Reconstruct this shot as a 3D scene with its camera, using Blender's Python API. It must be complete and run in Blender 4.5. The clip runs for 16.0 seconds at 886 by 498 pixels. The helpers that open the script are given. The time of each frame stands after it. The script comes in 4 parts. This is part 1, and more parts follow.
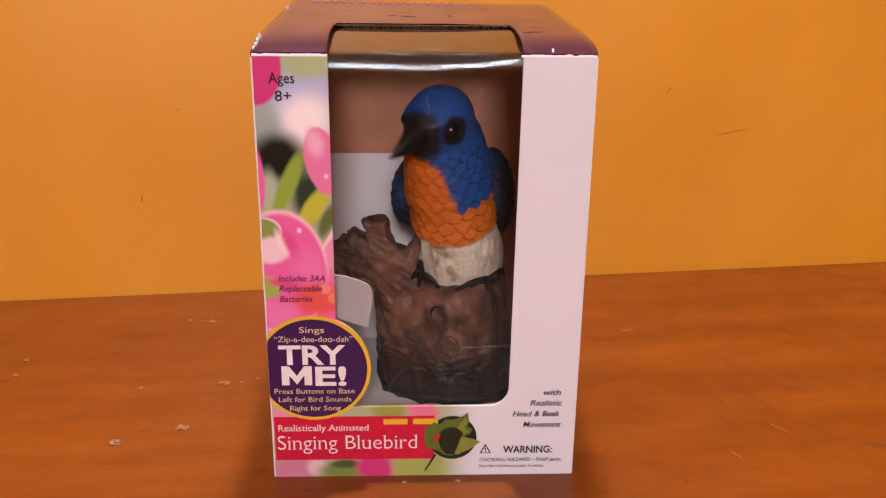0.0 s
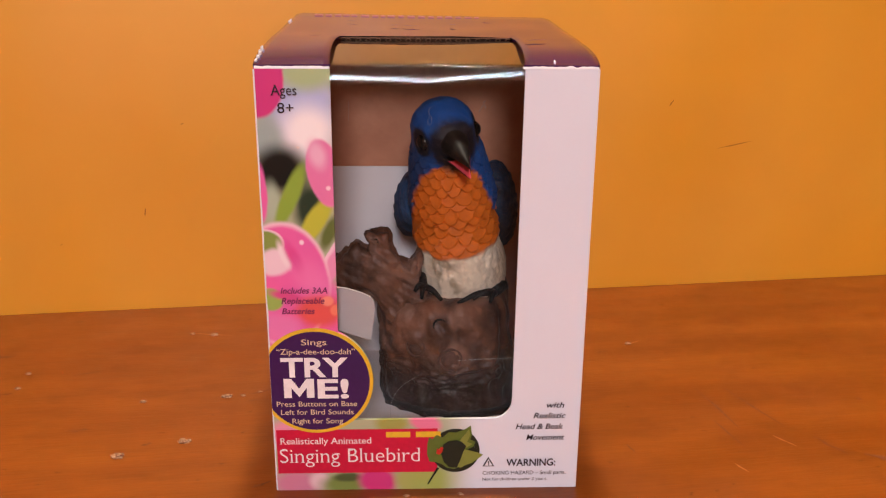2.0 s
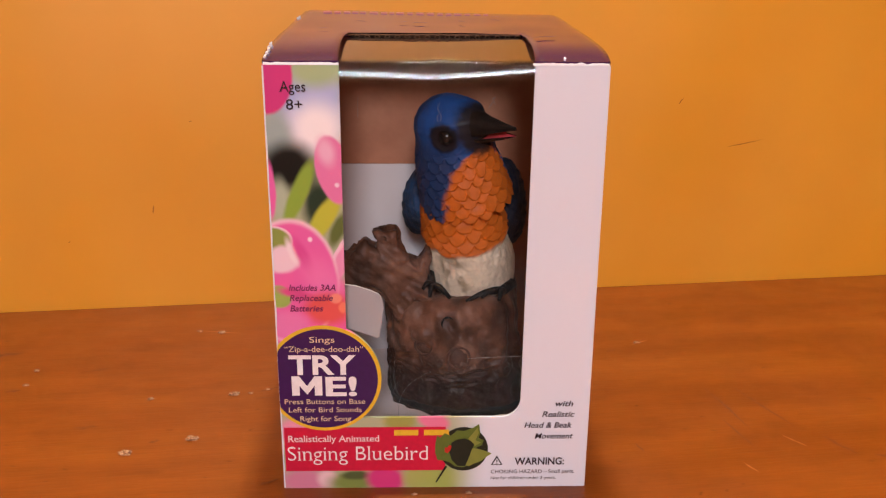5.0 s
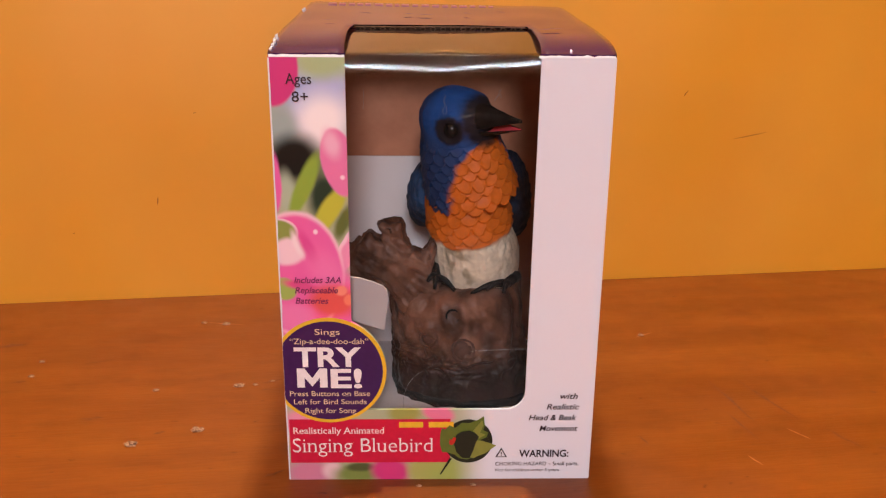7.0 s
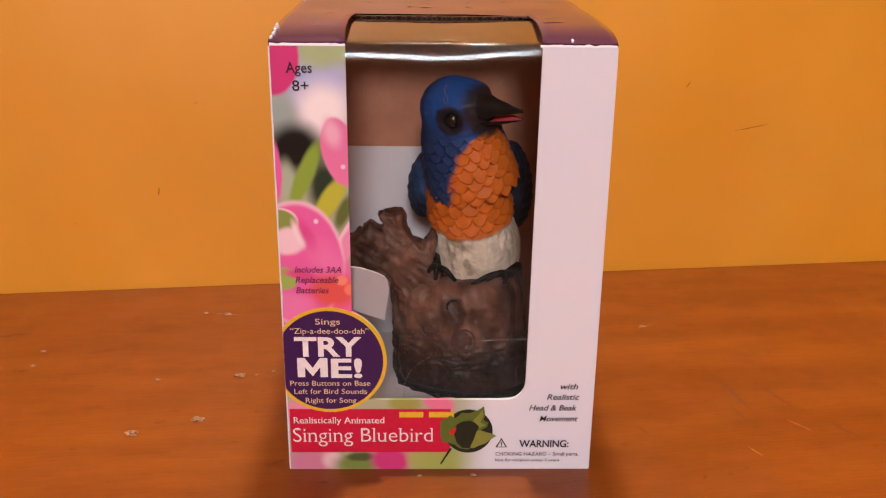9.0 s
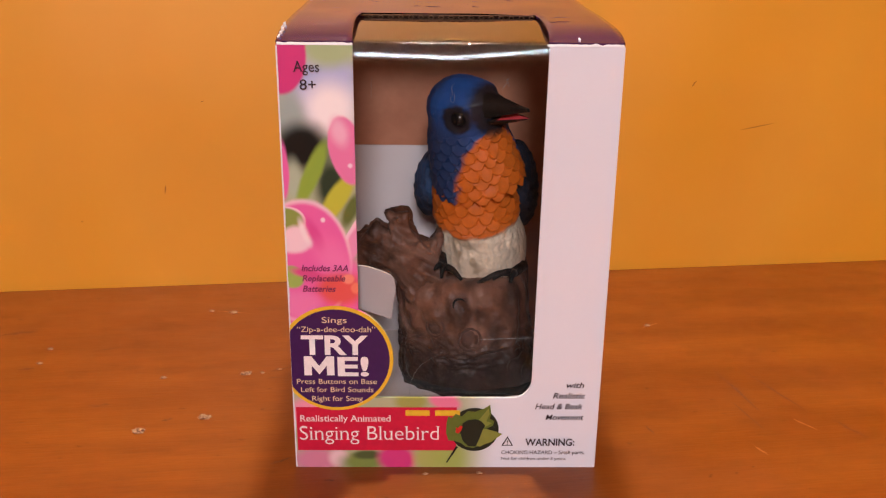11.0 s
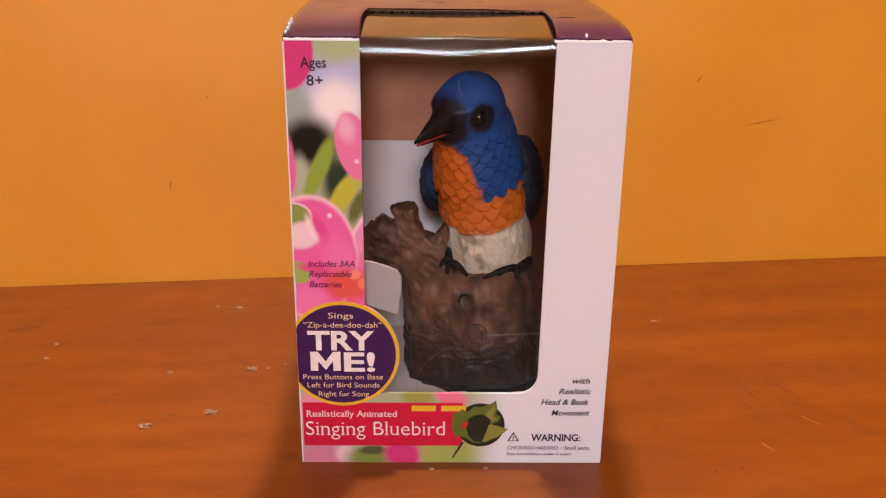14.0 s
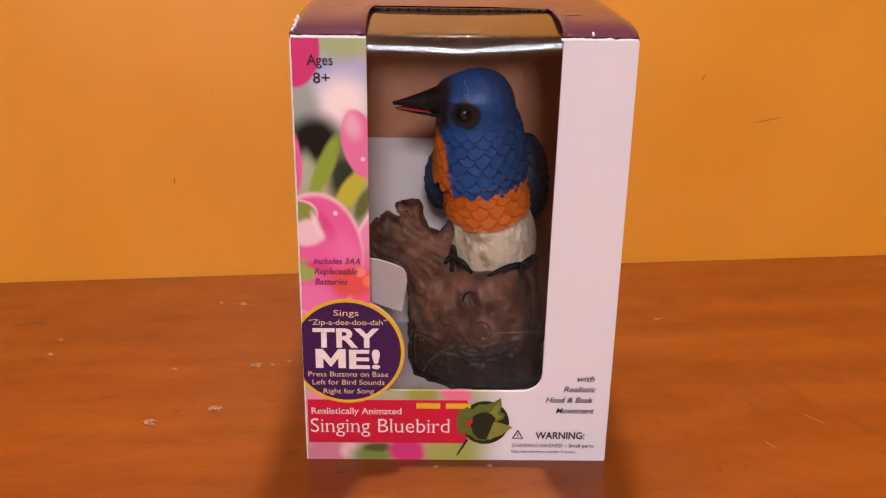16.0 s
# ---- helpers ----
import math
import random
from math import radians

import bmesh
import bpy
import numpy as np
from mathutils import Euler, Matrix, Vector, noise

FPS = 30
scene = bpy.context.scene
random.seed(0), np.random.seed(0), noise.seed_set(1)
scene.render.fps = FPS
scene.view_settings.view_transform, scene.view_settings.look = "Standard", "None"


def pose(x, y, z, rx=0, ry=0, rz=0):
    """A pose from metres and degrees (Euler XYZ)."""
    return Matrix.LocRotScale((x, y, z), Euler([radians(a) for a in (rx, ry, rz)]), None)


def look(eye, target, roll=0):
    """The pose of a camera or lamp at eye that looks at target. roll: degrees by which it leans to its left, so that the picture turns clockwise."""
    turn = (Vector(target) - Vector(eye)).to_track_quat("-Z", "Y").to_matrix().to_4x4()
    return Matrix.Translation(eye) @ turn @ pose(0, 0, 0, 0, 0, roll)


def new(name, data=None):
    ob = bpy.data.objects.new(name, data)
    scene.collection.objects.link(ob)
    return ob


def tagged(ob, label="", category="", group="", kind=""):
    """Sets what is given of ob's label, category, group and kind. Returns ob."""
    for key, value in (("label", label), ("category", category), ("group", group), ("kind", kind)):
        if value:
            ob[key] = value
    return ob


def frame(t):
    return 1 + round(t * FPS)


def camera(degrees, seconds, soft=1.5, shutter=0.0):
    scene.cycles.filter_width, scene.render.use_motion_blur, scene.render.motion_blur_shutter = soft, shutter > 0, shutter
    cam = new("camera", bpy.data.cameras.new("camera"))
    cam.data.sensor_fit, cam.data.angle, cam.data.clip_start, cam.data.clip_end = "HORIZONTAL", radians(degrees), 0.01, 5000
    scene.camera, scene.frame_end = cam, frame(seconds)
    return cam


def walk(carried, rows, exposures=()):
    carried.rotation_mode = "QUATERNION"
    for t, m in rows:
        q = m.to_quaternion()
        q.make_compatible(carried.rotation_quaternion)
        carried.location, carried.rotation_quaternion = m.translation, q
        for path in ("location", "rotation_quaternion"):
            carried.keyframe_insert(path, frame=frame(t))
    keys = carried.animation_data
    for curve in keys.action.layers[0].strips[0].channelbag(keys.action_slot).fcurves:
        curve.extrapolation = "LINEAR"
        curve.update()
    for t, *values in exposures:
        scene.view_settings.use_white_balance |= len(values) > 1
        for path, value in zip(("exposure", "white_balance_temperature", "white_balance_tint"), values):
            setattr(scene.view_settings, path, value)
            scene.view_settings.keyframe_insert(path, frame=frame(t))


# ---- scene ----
import collections

cam = camera(52.9, 16.0, soft=1.25, shutter=0.5)
PATH = [
    (0, (-0.009, -0.494, 0.321), (0.066, 1.398, -0.322), 0.6),
    (0.5, (-0.011, -0.494, 0.322), (0.063, 1.401, -0.312), 0.7),
    (1, (-0.011, -0.494, 0.321), (0.063, 1.404, -0.306), 0.6),
    (1.5, (-0.009, -0.494, 0.32), (0.062, 1.407, -0.299), 0.5),
    (2, (-0.008, -0.494, 0.319), (0.058, 1.409, -0.292), 0.4),
    (2.5, (-0.011, -0.494, 0.321), (0.053, 1.41, -0.288), 0.4),
    (3, (-0.012, -0.494, 0.323), (0.05, 1.411, -0.284), 0.4),
    (3.5, (-0.012, -0.494, 0.322), (0.047, 1.411, -0.287), 0.3),
    (4, (-0.009, -0.493, 0.32), (0.046, 1.411, -0.289), 0.3),
    (6.5, (-0.01, -0.492, 0.316), (0.038, 1.407, -0.309), 0.5),
    (7, (-0.011, -0.492, 0.318), (0.035, 1.405, -0.313), 0.5),
    (7.5, (-0.014, -0.492, 0.32), (0.033, 1.403, -0.317), 0.6),
    (8, (-0.015, -0.492, 0.319), (0.031, 1.402, -0.321), 0.7),
    (8.5, (-0.012, -0.492, 0.317), (0.034, 1.401, -0.328), 0.6),
    (9, (-0.01, -0.492, 0.316), (0.031, 1.401, -0.33), 0.6),
    (11.5, (-0.012, -0.493, 0.317), (0.019, 1.398, -0.333), 0.6),
    (12, (-0.013, -0.493, 0.318), (0.016, 1.399, -0.331), 0.6),
    (12.5, (-0.015, -0.493, 0.32), (0.011, 1.396, -0.334), 0.6),
    (13, (-0.015, -0.494, 0.319), (0.013, 1.395, -0.337), 0.6),
    (13.5, (-0.016, -0.493, 0.318), (0.012, 1.395, -0.341), 0.7),
    (14, (-0.014, -0.493, 0.317), (0.013, 1.395, -0.343), 0.6),
    (14.5, (-0.015, -0.492, 0.318), (0.011, 1.394, -0.344), 0.6),
    (15, (-0.017, -0.493, 0.32), (0.007, 1.393, -0.346), 0.7),
    (15.5, (-0.017, -0.493, 0.32), (0.007, 1.392, -0.346), 0.7),
    (16, (-0.017, -0.493, 0.318), (0.009, 1.392, -0.35), 0.8),
]
walk(cam, [(t, look(eye, target, roll)) for t, eye, target, roll in PATH])

# ---- world, lamps and exposure ----
scene.view_settings.exposure = 0.0
world = bpy.data.worlds.new("world")
scene.world = world
world.use_nodes = True
world.node_tree.nodes["Background"].inputs[0].default_value = (0.9, 0.75, 0.6, 1)
world.node_tree.nodes["Background"].inputs[1].default_value = 0.02


def bulb(name, place, radius, watts, colour):
    data = bpy.data.lights.new(name, "POINT")
    data.shadow_soft_size, data.energy, data.color = radius, watts, colour
    ob = new(name, data)
    ob.location = place
    return ob


LAMP = Vector((0.02, -2.20, 1.20))
LAMP_ABOVE = Vector((0.015, 0.25, 1.52))
bulb("pendant_lamp_light", LAMP, 0.19, 134, (0.80, 0.87, 0.98))
bulb("rear_lamp_light", LAMP_ABOVE, 0.05, 76, (1.0, 0.92, 0.76))


# ---- materials ----
def material(name, rough=0.5, metal=0.0, coat=0.0, coat_rough=0.1, spec=0.5):
    m = bpy.data.materials.new(name)
    m.use_nodes = True
    b = m.node_tree.nodes["Principled BSDF"]
    b.inputs["Roughness"].default_value = rough
    b.inputs["Metallic"].default_value = metal
    b.inputs["Coat Weight"].default_value = coat
    b.inputs["Coat Roughness"].default_value = coat_rough
    b.inputs["Specular IOR Level"].default_value = spec
    return m, m.node_tree, b


def node(tree, kind, **values):
    n = tree.nodes.new(kind)
    for key, value in values.items():
        n.inputs[key.replace("_", " ")].default_value = value
    return n


def coords(tree, scale=(1, 1, 1), source="Object"):
    tc = tree.nodes.new("ShaderNodeTexCoord")
    mp = tree.nodes.new("ShaderNodeMapping")
    mp.inputs["Scale"].default_value = scale
    tree.links.new(tc.outputs[source], mp.inputs["Vector"])
    return mp.outputs["Vector"]


def noise_tex(tree, vec, scale, detail=4.0, rough=0.55):
    n = node(tree, "ShaderNodeTexNoise", Scale=scale, Detail=detail, Roughness=rough)
    tree.links.new(vec, n.inputs["Vector"])
    return n.outputs["Fac"]


def ramp(tree, fac, stops):
    r = tree.nodes.new("ShaderNodeValToRGB")
    els = r.color_ramp.elements
    while len(els) < len(stops):
        els.new(0.5)
    for e, (p, c) in zip(els, stops):
        e.position, e.color = p, (*c, 1)
    tree.links.new(fac, r.inputs["Fac"])
    return r.outputs["Color"]


def mix_colour(tree, fac, a, b, blend="MIX"):
    m = tree.nodes.new("ShaderNodeMix")
    m.data_type, m.blend_type = "RGBA", blend
    for socket, value in ((m.inputs[0], fac), (m.inputs[6], a), (m.inputs[7], b)):
        if isinstance(value, bpy.types.NodeSocket):
            tree.links.new(value, socket)
        elif isinstance(value, tuple):
            socket.default_value = (*value, 1)
        else:
            socket.default_value = value
    return m.outputs[2]


def bump(tree, bsdf, height, strength, distance):
    b = node(tree, "ShaderNodeBump", Strength=strength, Distance=distance)
    tree.links.new(height, b.inputs["Height"])
    tree.links.new(b.outputs["Normal"], bsdf.inputs["Normal"])
    return b


def varied(name, a, b, scale, rough=0.5, coat=0.0, relief=0.0, relief_scale=400.0, stretch=(1, 1, 1), coat_rough=0.1, spec=0.5, low=0.35, high=0.65):
    """A surface whose colour wanders between a and b, with fine relief."""
    m, t, bs = material(name, rough, coat=coat, coat_rough=coat_rough, spec=spec)
    v = coords(t, stretch)
    t.links.new(ramp(t, noise_tex(t, v, scale, 6), [(low, a), (high, b)]), bs.inputs["Base Color"])
    if relief:
        bump(t, bs, noise_tex(t, v, relief_scale, 3), 0.5, relief)
    return m


def flat(name, colour, rough=0.35, spec=0.25):
    c = tuple(v * 0.9 for v in colour)
    return varied(name, c, colour, 300.0, rough, spec=spec)


def attribute_material(name, rough, coat, relief, relief_scale, grain=0.25, coat_rough=0.2):
    """Paint taken from the mesh's colour layer, mottled at two scales."""
    m, t, bs = material(name, rough, coat=coat, coat_rough=coat_rough)
    at = t.nodes.new("ShaderNodeAttribute")
    at.attribute_name = "paint"
    v = coords(t)
    n = ramp(t, noise_tex(t, v, relief_scale * 0.25, 6), [(0.3, (1 - grain,) * 3), (0.7, (1, 1, 1))])
    t.links.new(mix_colour(t, 1.0, at.outputs["Color"], n, "MULTIPLY"), bs.inputs["Base Color"])
    bump(t, bs, noise_tex(t, v, relief_scale, 4), 0.6, relief)
    return m


def wall_paint():
    m, t, b = material("orange_wall_paint", 0.42, spec=0.65)
    v = coords(t)
    big = ramp(t, noise_tex(t, v, 2.2, 4), [(0.28, (0.67, 0.292, 0.017)), (0.72, (0.77, 0.378, 0.028))])
    t.links.new(big, b.inputs["Base Color"])
    bump(t, b, noise_tex(t, coords(t, (1.6, 1, 0.7)), 5.0, 1, 0.3), 0.35, 0.012)
    t.links.new(ramp(t, noise_tex(t, v, 5.0, 3), [(0.35, (0.36,) * 3), (0.65, (0.54,) * 3)]), b.inputs["Roughness"])
    return m


def table_wood():
    m, t, b = material("varnished_wood", 0.45, coat=0.10, coat_rough=0.14, spec=0.25)
    v = coords(t, (0.9, 7.0, 7.0))
    broad = noise_tex(t, v, 3.0, 5)
    fine = noise_tex(t, coords(t, (6.0, 90.0, 90.0)), 6.0, 5, 0.65)
    c1 = ramp(t, broad, [(0.28, (0.185, 0.043, 0.0035)), (0.5, (0.222, 0.056, 0.005)), (0.75, (0.270, 0.075, 0.007))])
    c2 = ramp(t, fine, [(0.3, (0.86, 0.84, 0.82)), (0.6, (1, 1, 1))])
    c = mix_colour(t, 1.0, c1, c2, "MULTIPLY")
    stain = ramp(t, noise_tex(t, coords(t, (5, 9, 9)), 4.0, 4), [(0.55, (1, 1, 1)), (0.74, (0.86, 0.80, 0.76))])
    speck = ramp(t, noise_tex(t, coords(t, (1, 1.6, 1)), 85.0, 2), [(0.70, (1, 1, 1)), (0.76, (0.62, 0.52, 0.46))])
    blotch = ramp(t, noise_tex(t, coords(t, (1, 2.2, 1)), 13.0, 5, 0.7), [(0.35, (0.89, 0.85, 0.82)), (0.60, (1, 1, 1))])
    stain = mix_colour(t, 1.0, mix_colour(t, 1.0, stain, speck, "MULTIPLY"), blotch, "MULTIPLY")
    t.links.new(mix_colour(t, 1.0, c, stain, "MULTIPLY"), b.inputs["Base Color"])
    t.links.new(ramp(t, noise_tex(t, coords(t), 14.0, 5), [(0.3, (0.34,) * 3), (0.7, (0.52,) * 3)]), b.inputs["Roughness"])
    bump(t, b, fine, 0.25, 0.0006)
    return m


def film_plastic():
    m = bpy.data.materials.new("clear_film")
    m.use_nodes = True
    t = m.node_tree
    t.nodes.remove(t.nodes["Principled BSDF"])
    clear = node(t, "ShaderNodeBsdfTransparent", Color=(0.97, 0.96, 0.96, 1))
    gloss = node(t, "ShaderNodeBsdfGlossy", Roughness=0.025)
    fres = node(t, "ShaderNodeFresnel", IOR=1.28)
    twice = t.nodes.new("ShaderNodeMath")
    twice.operation = "MULTIPLY_ADD"
    both = t.nodes.new("ShaderNodeMath")
    both.operation = "MULTIPLY"
    twice.inputs[1].default_value, twice.inputs[2].default_value = 5.0, 1.0
    mx = t.nodes.new("ShaderNodeMixShader")
    bp = node(t, "ShaderNodeBump", Strength=0.09, Distance=0.002)
    t.links.new(noise_tex(t, coords(t, (1, 1, 0.6)), 45.0, 3), bp.inputs["Height"])
    t.links.new(bp.outputs["Normal"], gloss.inputs["Normal"])
    t.links.new(fres.outputs[0], twice.inputs[0])
    t.links.new(fres.outputs[0], both.inputs[0])
    t.links.new(twice.outputs[0], both.inputs[1])
    t.links.new(both.outputs[0], mx.inputs[0])
    t.links.new(clear.outputs[0], mx.inputs[1])
    t.links.new(gloss.outputs[0], mx.inputs[2])
    t.links.new(mx.outputs[0], t.nodes["Material Output"].inputs["Surface"])
    return m


def printed_photo():
    """Glossy card printed with an out-of-focus flower photograph that fades to white."""
    m, t, b = material("printed_card", 0.38, coat=0.10, coat_rough=0.15, spec=0.3)
    v = coords(t)
    wob = node(t, "ShaderNodeTexNoise", Scale=70.0, Detail=3.0)
    t.links.new(v, wob.inputs["Vector"])
    off = t.nodes.new("ShaderNodeVectorMath")
    off.operation = "MULTIPLY_ADD"
    off.inputs[1].default_value, off.inputs[2].default_value = (0.002, 0.002, 0.002), (-0.001, -0.001, -0.001)
    t.links.new(wob.outputs["Color"], off.inputs[0])
    add = t.nodes.new("ShaderNodeVectorMath")
    add.operation = "ADD"
    t.links.new(v, add.inputs[0])
    t.links.new(off.outputs[0], add.inputs[1])
    place = add.outputs[0]
    state = [None]

    def blob(x, z, rx, rz, turn, soft, colour):
        mp = t.nodes.new("ShaderNodeMapping")
        mp.vector_type = "TEXTURE"
        mp.inputs["Location"].default_value = (x, 0, z)
        mp.inputs["Rotation"].default_value = (0, radians(turn), 0)
        mp.inputs["Scale"].default_value = (rx, 1, rz)
        t.links.new(place, mp.inputs["Vector"])
        flatten = t.nodes.new("ShaderNodeVectorMath")
        flatten.operation = "MULTIPLY"
        flatten.inputs[1].default_value = (1, 0, 1)
        t.links.new(mp.outputs[0], flatten.inputs[0])
        ln = t.nodes.new("ShaderNodeVectorMath")
        ln.operation = "LENGTH"
        t.links.new(flatten.outputs[0], ln.inputs[0])
        mr = t.nodes.new("ShaderNodeMapRange")
        mr.interpolation_type = "SMOOTHSTEP"
        for key, value in (("From Min", 1 - soft), ("From Max", 1 + soft), ("To Min", 1.0), ("To Max", 0.0)):
            mr.inputs[key].default_value = value
        t.links.new(ln.outputs["Value"], mr.inputs["Value"])
        state[0] = mix_colour(t, mr.outputs[0], state[0] or (0.42, 0.45, 0.28), colour)

    pink, deep = (0.80, 0.13, 0.40), (0.62, 0.040, 0.21)
    blob(-0.0695, 0.2446, 0.0200, 0.0256, 0, 0.5, (0.44, 0.48, 0.74))
    blob(-0.0659, 0.2624, 0.0177, 0.0102, 0, 0.5, (0.40, 0.50, 0.26))
    blob(-0.0668, 0.2290, 0.0145, 0.0143, 0, 0.6, (0.92, 0.86, 0.88))
    blob(-0.0889, 0.2241, 0.0080, 0.0143, 0, 0.6, (0.34, 0.42, 0.40))
    blob(-0.0833, 0.2071, 0.0155, 0.0137, 0, 0.45, (0.004, 0.004, 0.003))
    blob(-0.0674, 0.1852, 0.0084, 0.0150, 0, 0.5, (0.02, 0.04, 0.02))
    blob(-0.0889, 0.1884, 0.0045, 0.0109, 0, 0.6, (0.42, 0.50, 0.36))
    blob(-0.0781, 0.1918, 0.0048, 0.0205, 24, 0.28, (0.27, 0.40, 0.05))
    blob(-0.0644, 0.1768, 0.0055, 0.0177, 32, 0.28, (0.52, 0.52, 0.05))
    blob(-0.0561, 0.1708, 0.0039, 0.0116, 25, 0.4, (0.12, 0.15, 0.035))
    blob(-0.0930, 0.2582, 0.0142, 0.0212, 0, 0.07, deep)
    blob(-0.0950, 0.1940, 0.0039, 0.0171, 0, 0.2, pink)
    blob(-0.0579, 0.2054, 0.0100, 0.0200, -12, 0.07, (0.78, 0.20, 0.42))
    blob(-0.0621, 0.2163, 0.0045, 0.0075, -16, 0.7, (0.84, 0.46, 0.62))
    blob(-0.0562, 0.1969, 0.0013, 0.0014, 0, 0.5, (0.92, 0.66, 0.76))
    blob(-0.0750, 0.1190, 0.0296, 0.0280, 0, 0.2, pink)
    blob(-0.0538, 0.1546, 0.0055, 0.0157, 28, 0.08, (0.90, 0.58, 0.70))
    blob(-0.0531, 0.1529, 0.0048, 0.0150, 28, 0.2, (0.82, 0.30, 0.50))
    blob(-0.0850, 0.1386, 0.0283, 0.0386, 0, 0.04, (0.90, 0.58, 0.68))
    blob(-0.0850, 0.1383, 0.0270, 0.0365, 0, 0.05, pink)
    blob(-0.0935, 0.1637, 0.0109, 0.0089, 0, 0.05, (0.90, 0.62, 0.70))
    blob(-0.0942, 0.1630, 0.0103, 0.0085, 0, 0.1, (0.26, 0.32, 0.07))
    blob(-0.0887, 0.1526, 0.0103, 0.0082, -10, 0.22, (0.88, 0.64, 0.72))
    blob(-0.0833, 0.1568, 0.0023, 0.0082, -20, 0.5, (0.92, 0.74, 0.78))
    blob(-0.0771, 0.1545, 0.0032, 0.0116, -25, 0.6, (0.72, 0.075, 0.30))
    blob(-0.0660, 0.1387, 0.0084, 0.0137, -30, 0.8, (0.84, 0.19, 0.46))
    blob(-0.0729, 0.1648, 0.0013, 0.0014, 0, 0.5, (0.95, 0.70, 0.80))
    blob(-0.0923, 0.1293, 0.0074, 0.0068, 12, 0.15, (0.34, 0.46, 0.10))
    blob(-0.0829, 0.1315, 0.0097, 0.0027, 12, 0.5, (0.70, 0.08, 0.26))
    blob(-0.0638, 0.1216, 0.0142, 0.0102, 0, 0.4, (0.76, 0.10, 0.09))
    blob(-0.0589, 0.1281, 0.0035, 0.0031, 0, 0.3, (0.88, 0.28, 0.20))
    blob(-0.0544, 0.1223, 0.0029, 0.0034, 0, 0.3, (0.86, 0.22, 0.14))
    blob(-0.0887, 0.1116, 0.0129, 0.0089, 0, 0.4, (0.80, 0.20, 0.46))
    blob(-0.084, 0.040, 0.014, 0.010, 0, 0.4, (0.80, 0.30, 0.44))
    blob(-0.022, 0.047, 0.010, 0.006, 0, 0.4, (0.34, 0.34, 0.08))
    blob(-0.001, 0.047, 0.010, 0.006, 20, 0.3, (0.78, 0.20, 0.34))
    blob(-0.082, 0.005, 0.016, 0.009, 0, 0.5, (0.62, 0.22, 0.34))
    blob(-0.068, 0.007, 0.006, 0.006, 20, 0.5, (0.78, 0.55, 0.60))
    blob(-0.052, 0.004, 0.014, 0.007, 0, 0.5, (0.20, 0.26, 0.06))
    blob(-0.050, 0.009, 0.009, 0.003, 0, 0.4, (0.08, 0.10, 0.03))
    blob(-0.031, 0.006, 0.012, 0.010, 15, 0.35, deep)
    blob(-0.010, 0.007, 0.010, 0.010, 0, 0.4, (0.40, 0.42, 0.12))
    blob(0.006, 0.006, 0.016, 0.010, 0, 0.5, (0.36, 0.42, 0.10))
    sep = t.nodes.new("ShaderNodeSeparateXYZ")
    t.links.new(place, sep.inputs[0])
    fade = t.nodes.new("ShaderNodeMapRange")
    fade.interpolation_type = "SMOOTHSTEP"
    fade.inputs["From Min"].default_value, fade.inputs["From Max"].default_value = 0.006, 0.034
    t.links.new(sep.outputs["X"], fade.inputs["Value"])
    colour = mix_colour(t, fade.outputs[0], state[0], (0.745, 0.765, 0.85))
    t.links.new(colour, b.inputs["Base Color"])
    bump(t, b, noise_tex(t, v, 60.0, 3), 0.15, 0.0008)
    return m


PHOTO = printed_photo()
WHITE_CARD = varied("white_card", (0.72, 0.72, 0.77), (0.78, 0.78, 0.83), 40.0, 0.45, coat=0.15, relief=0.0002, relief_scale=120)
PURPLE = varied("purple_card", (0.024, 0.002, 0.044), (0.036, 0.003, 0.062), 30.0, 0.5, coat=1.0, coat_rough=0.07, relief=0.0007, relief_scale=46, stretch=(0.55, 1.6, 1), spec=0.0)
PURPLE.node_tree.nodes["Principled BSDF"].inputs["Coat IOR"].default_value = 1.7
KRAFT = varied("kraft_board", (0.46, 0.175, 0.095), (0.53, 0.215, 0.12), 60.0, 0.8, relief=0.0002, relief_scale=300)
EDGE = varied("board_edge", (0.15, 0.075, 0.040), (0.21, 0.11, 0.06), 120.0, 0.85)
INSIDE = varied("grey_board", (0.30, 0.26, 0.25), (0.36, 0.32, 0.31), 25.0, 0.75, relief=0.0002, relief_scale=250)
INSERT = varied("insert_card", (0.70, 0.61, 0.60), (0.78, 0.69, 0.68), 18.0, 0.6, relief=0.0003, relief_scale=90)
# the insert card darkened to grey, for the weaker light on the flap
FLAP_SHADED = varied("shaded_flap_card", (0.40, 0.35, 0.35), (0.46, 0.41, 0.41), 18.0, 0.6, relief=0.0003, relief_scale=90)
FLUTE_SHADE = varied("flute_shade", (0.05, 0.028, 0.015), (0.09, 0.05, 0.03), 90.0, 0.85)
FILM = film_plastic()
HAZE = film_plastic()
HAZE.name = "rubbed_film"
HAZE.node_tree.nodes["Transparent BSDF"].inputs["Color"].default_value = (0.80, 0.76, 0.76, 1)
HAZE.node_tree.nodes["Glossy BSDF"].inputs["Roughness"].default_value = 0.5
HAZE.node_tree.nodes["Fresnel"].inputs["IOR"].default_value = 2.2
WALL = wall_paint()
WOOD = table_wood()
# unseen walls and ceiling, their tones chosen to shape the bounced light
TAN = varied("tan_paint", (0.40, 0.19, 0.09), (0.45, 0.22, 0.11), 3.0, 0.6, relief=0.001, relief_scale=60)
PLASTER = varied("ceiling_paint", (0.20, 0.12, 0.08), (0.24, 0.15, 0.10), 3.0, 0.7, relief=0.001, relief_scale=60)
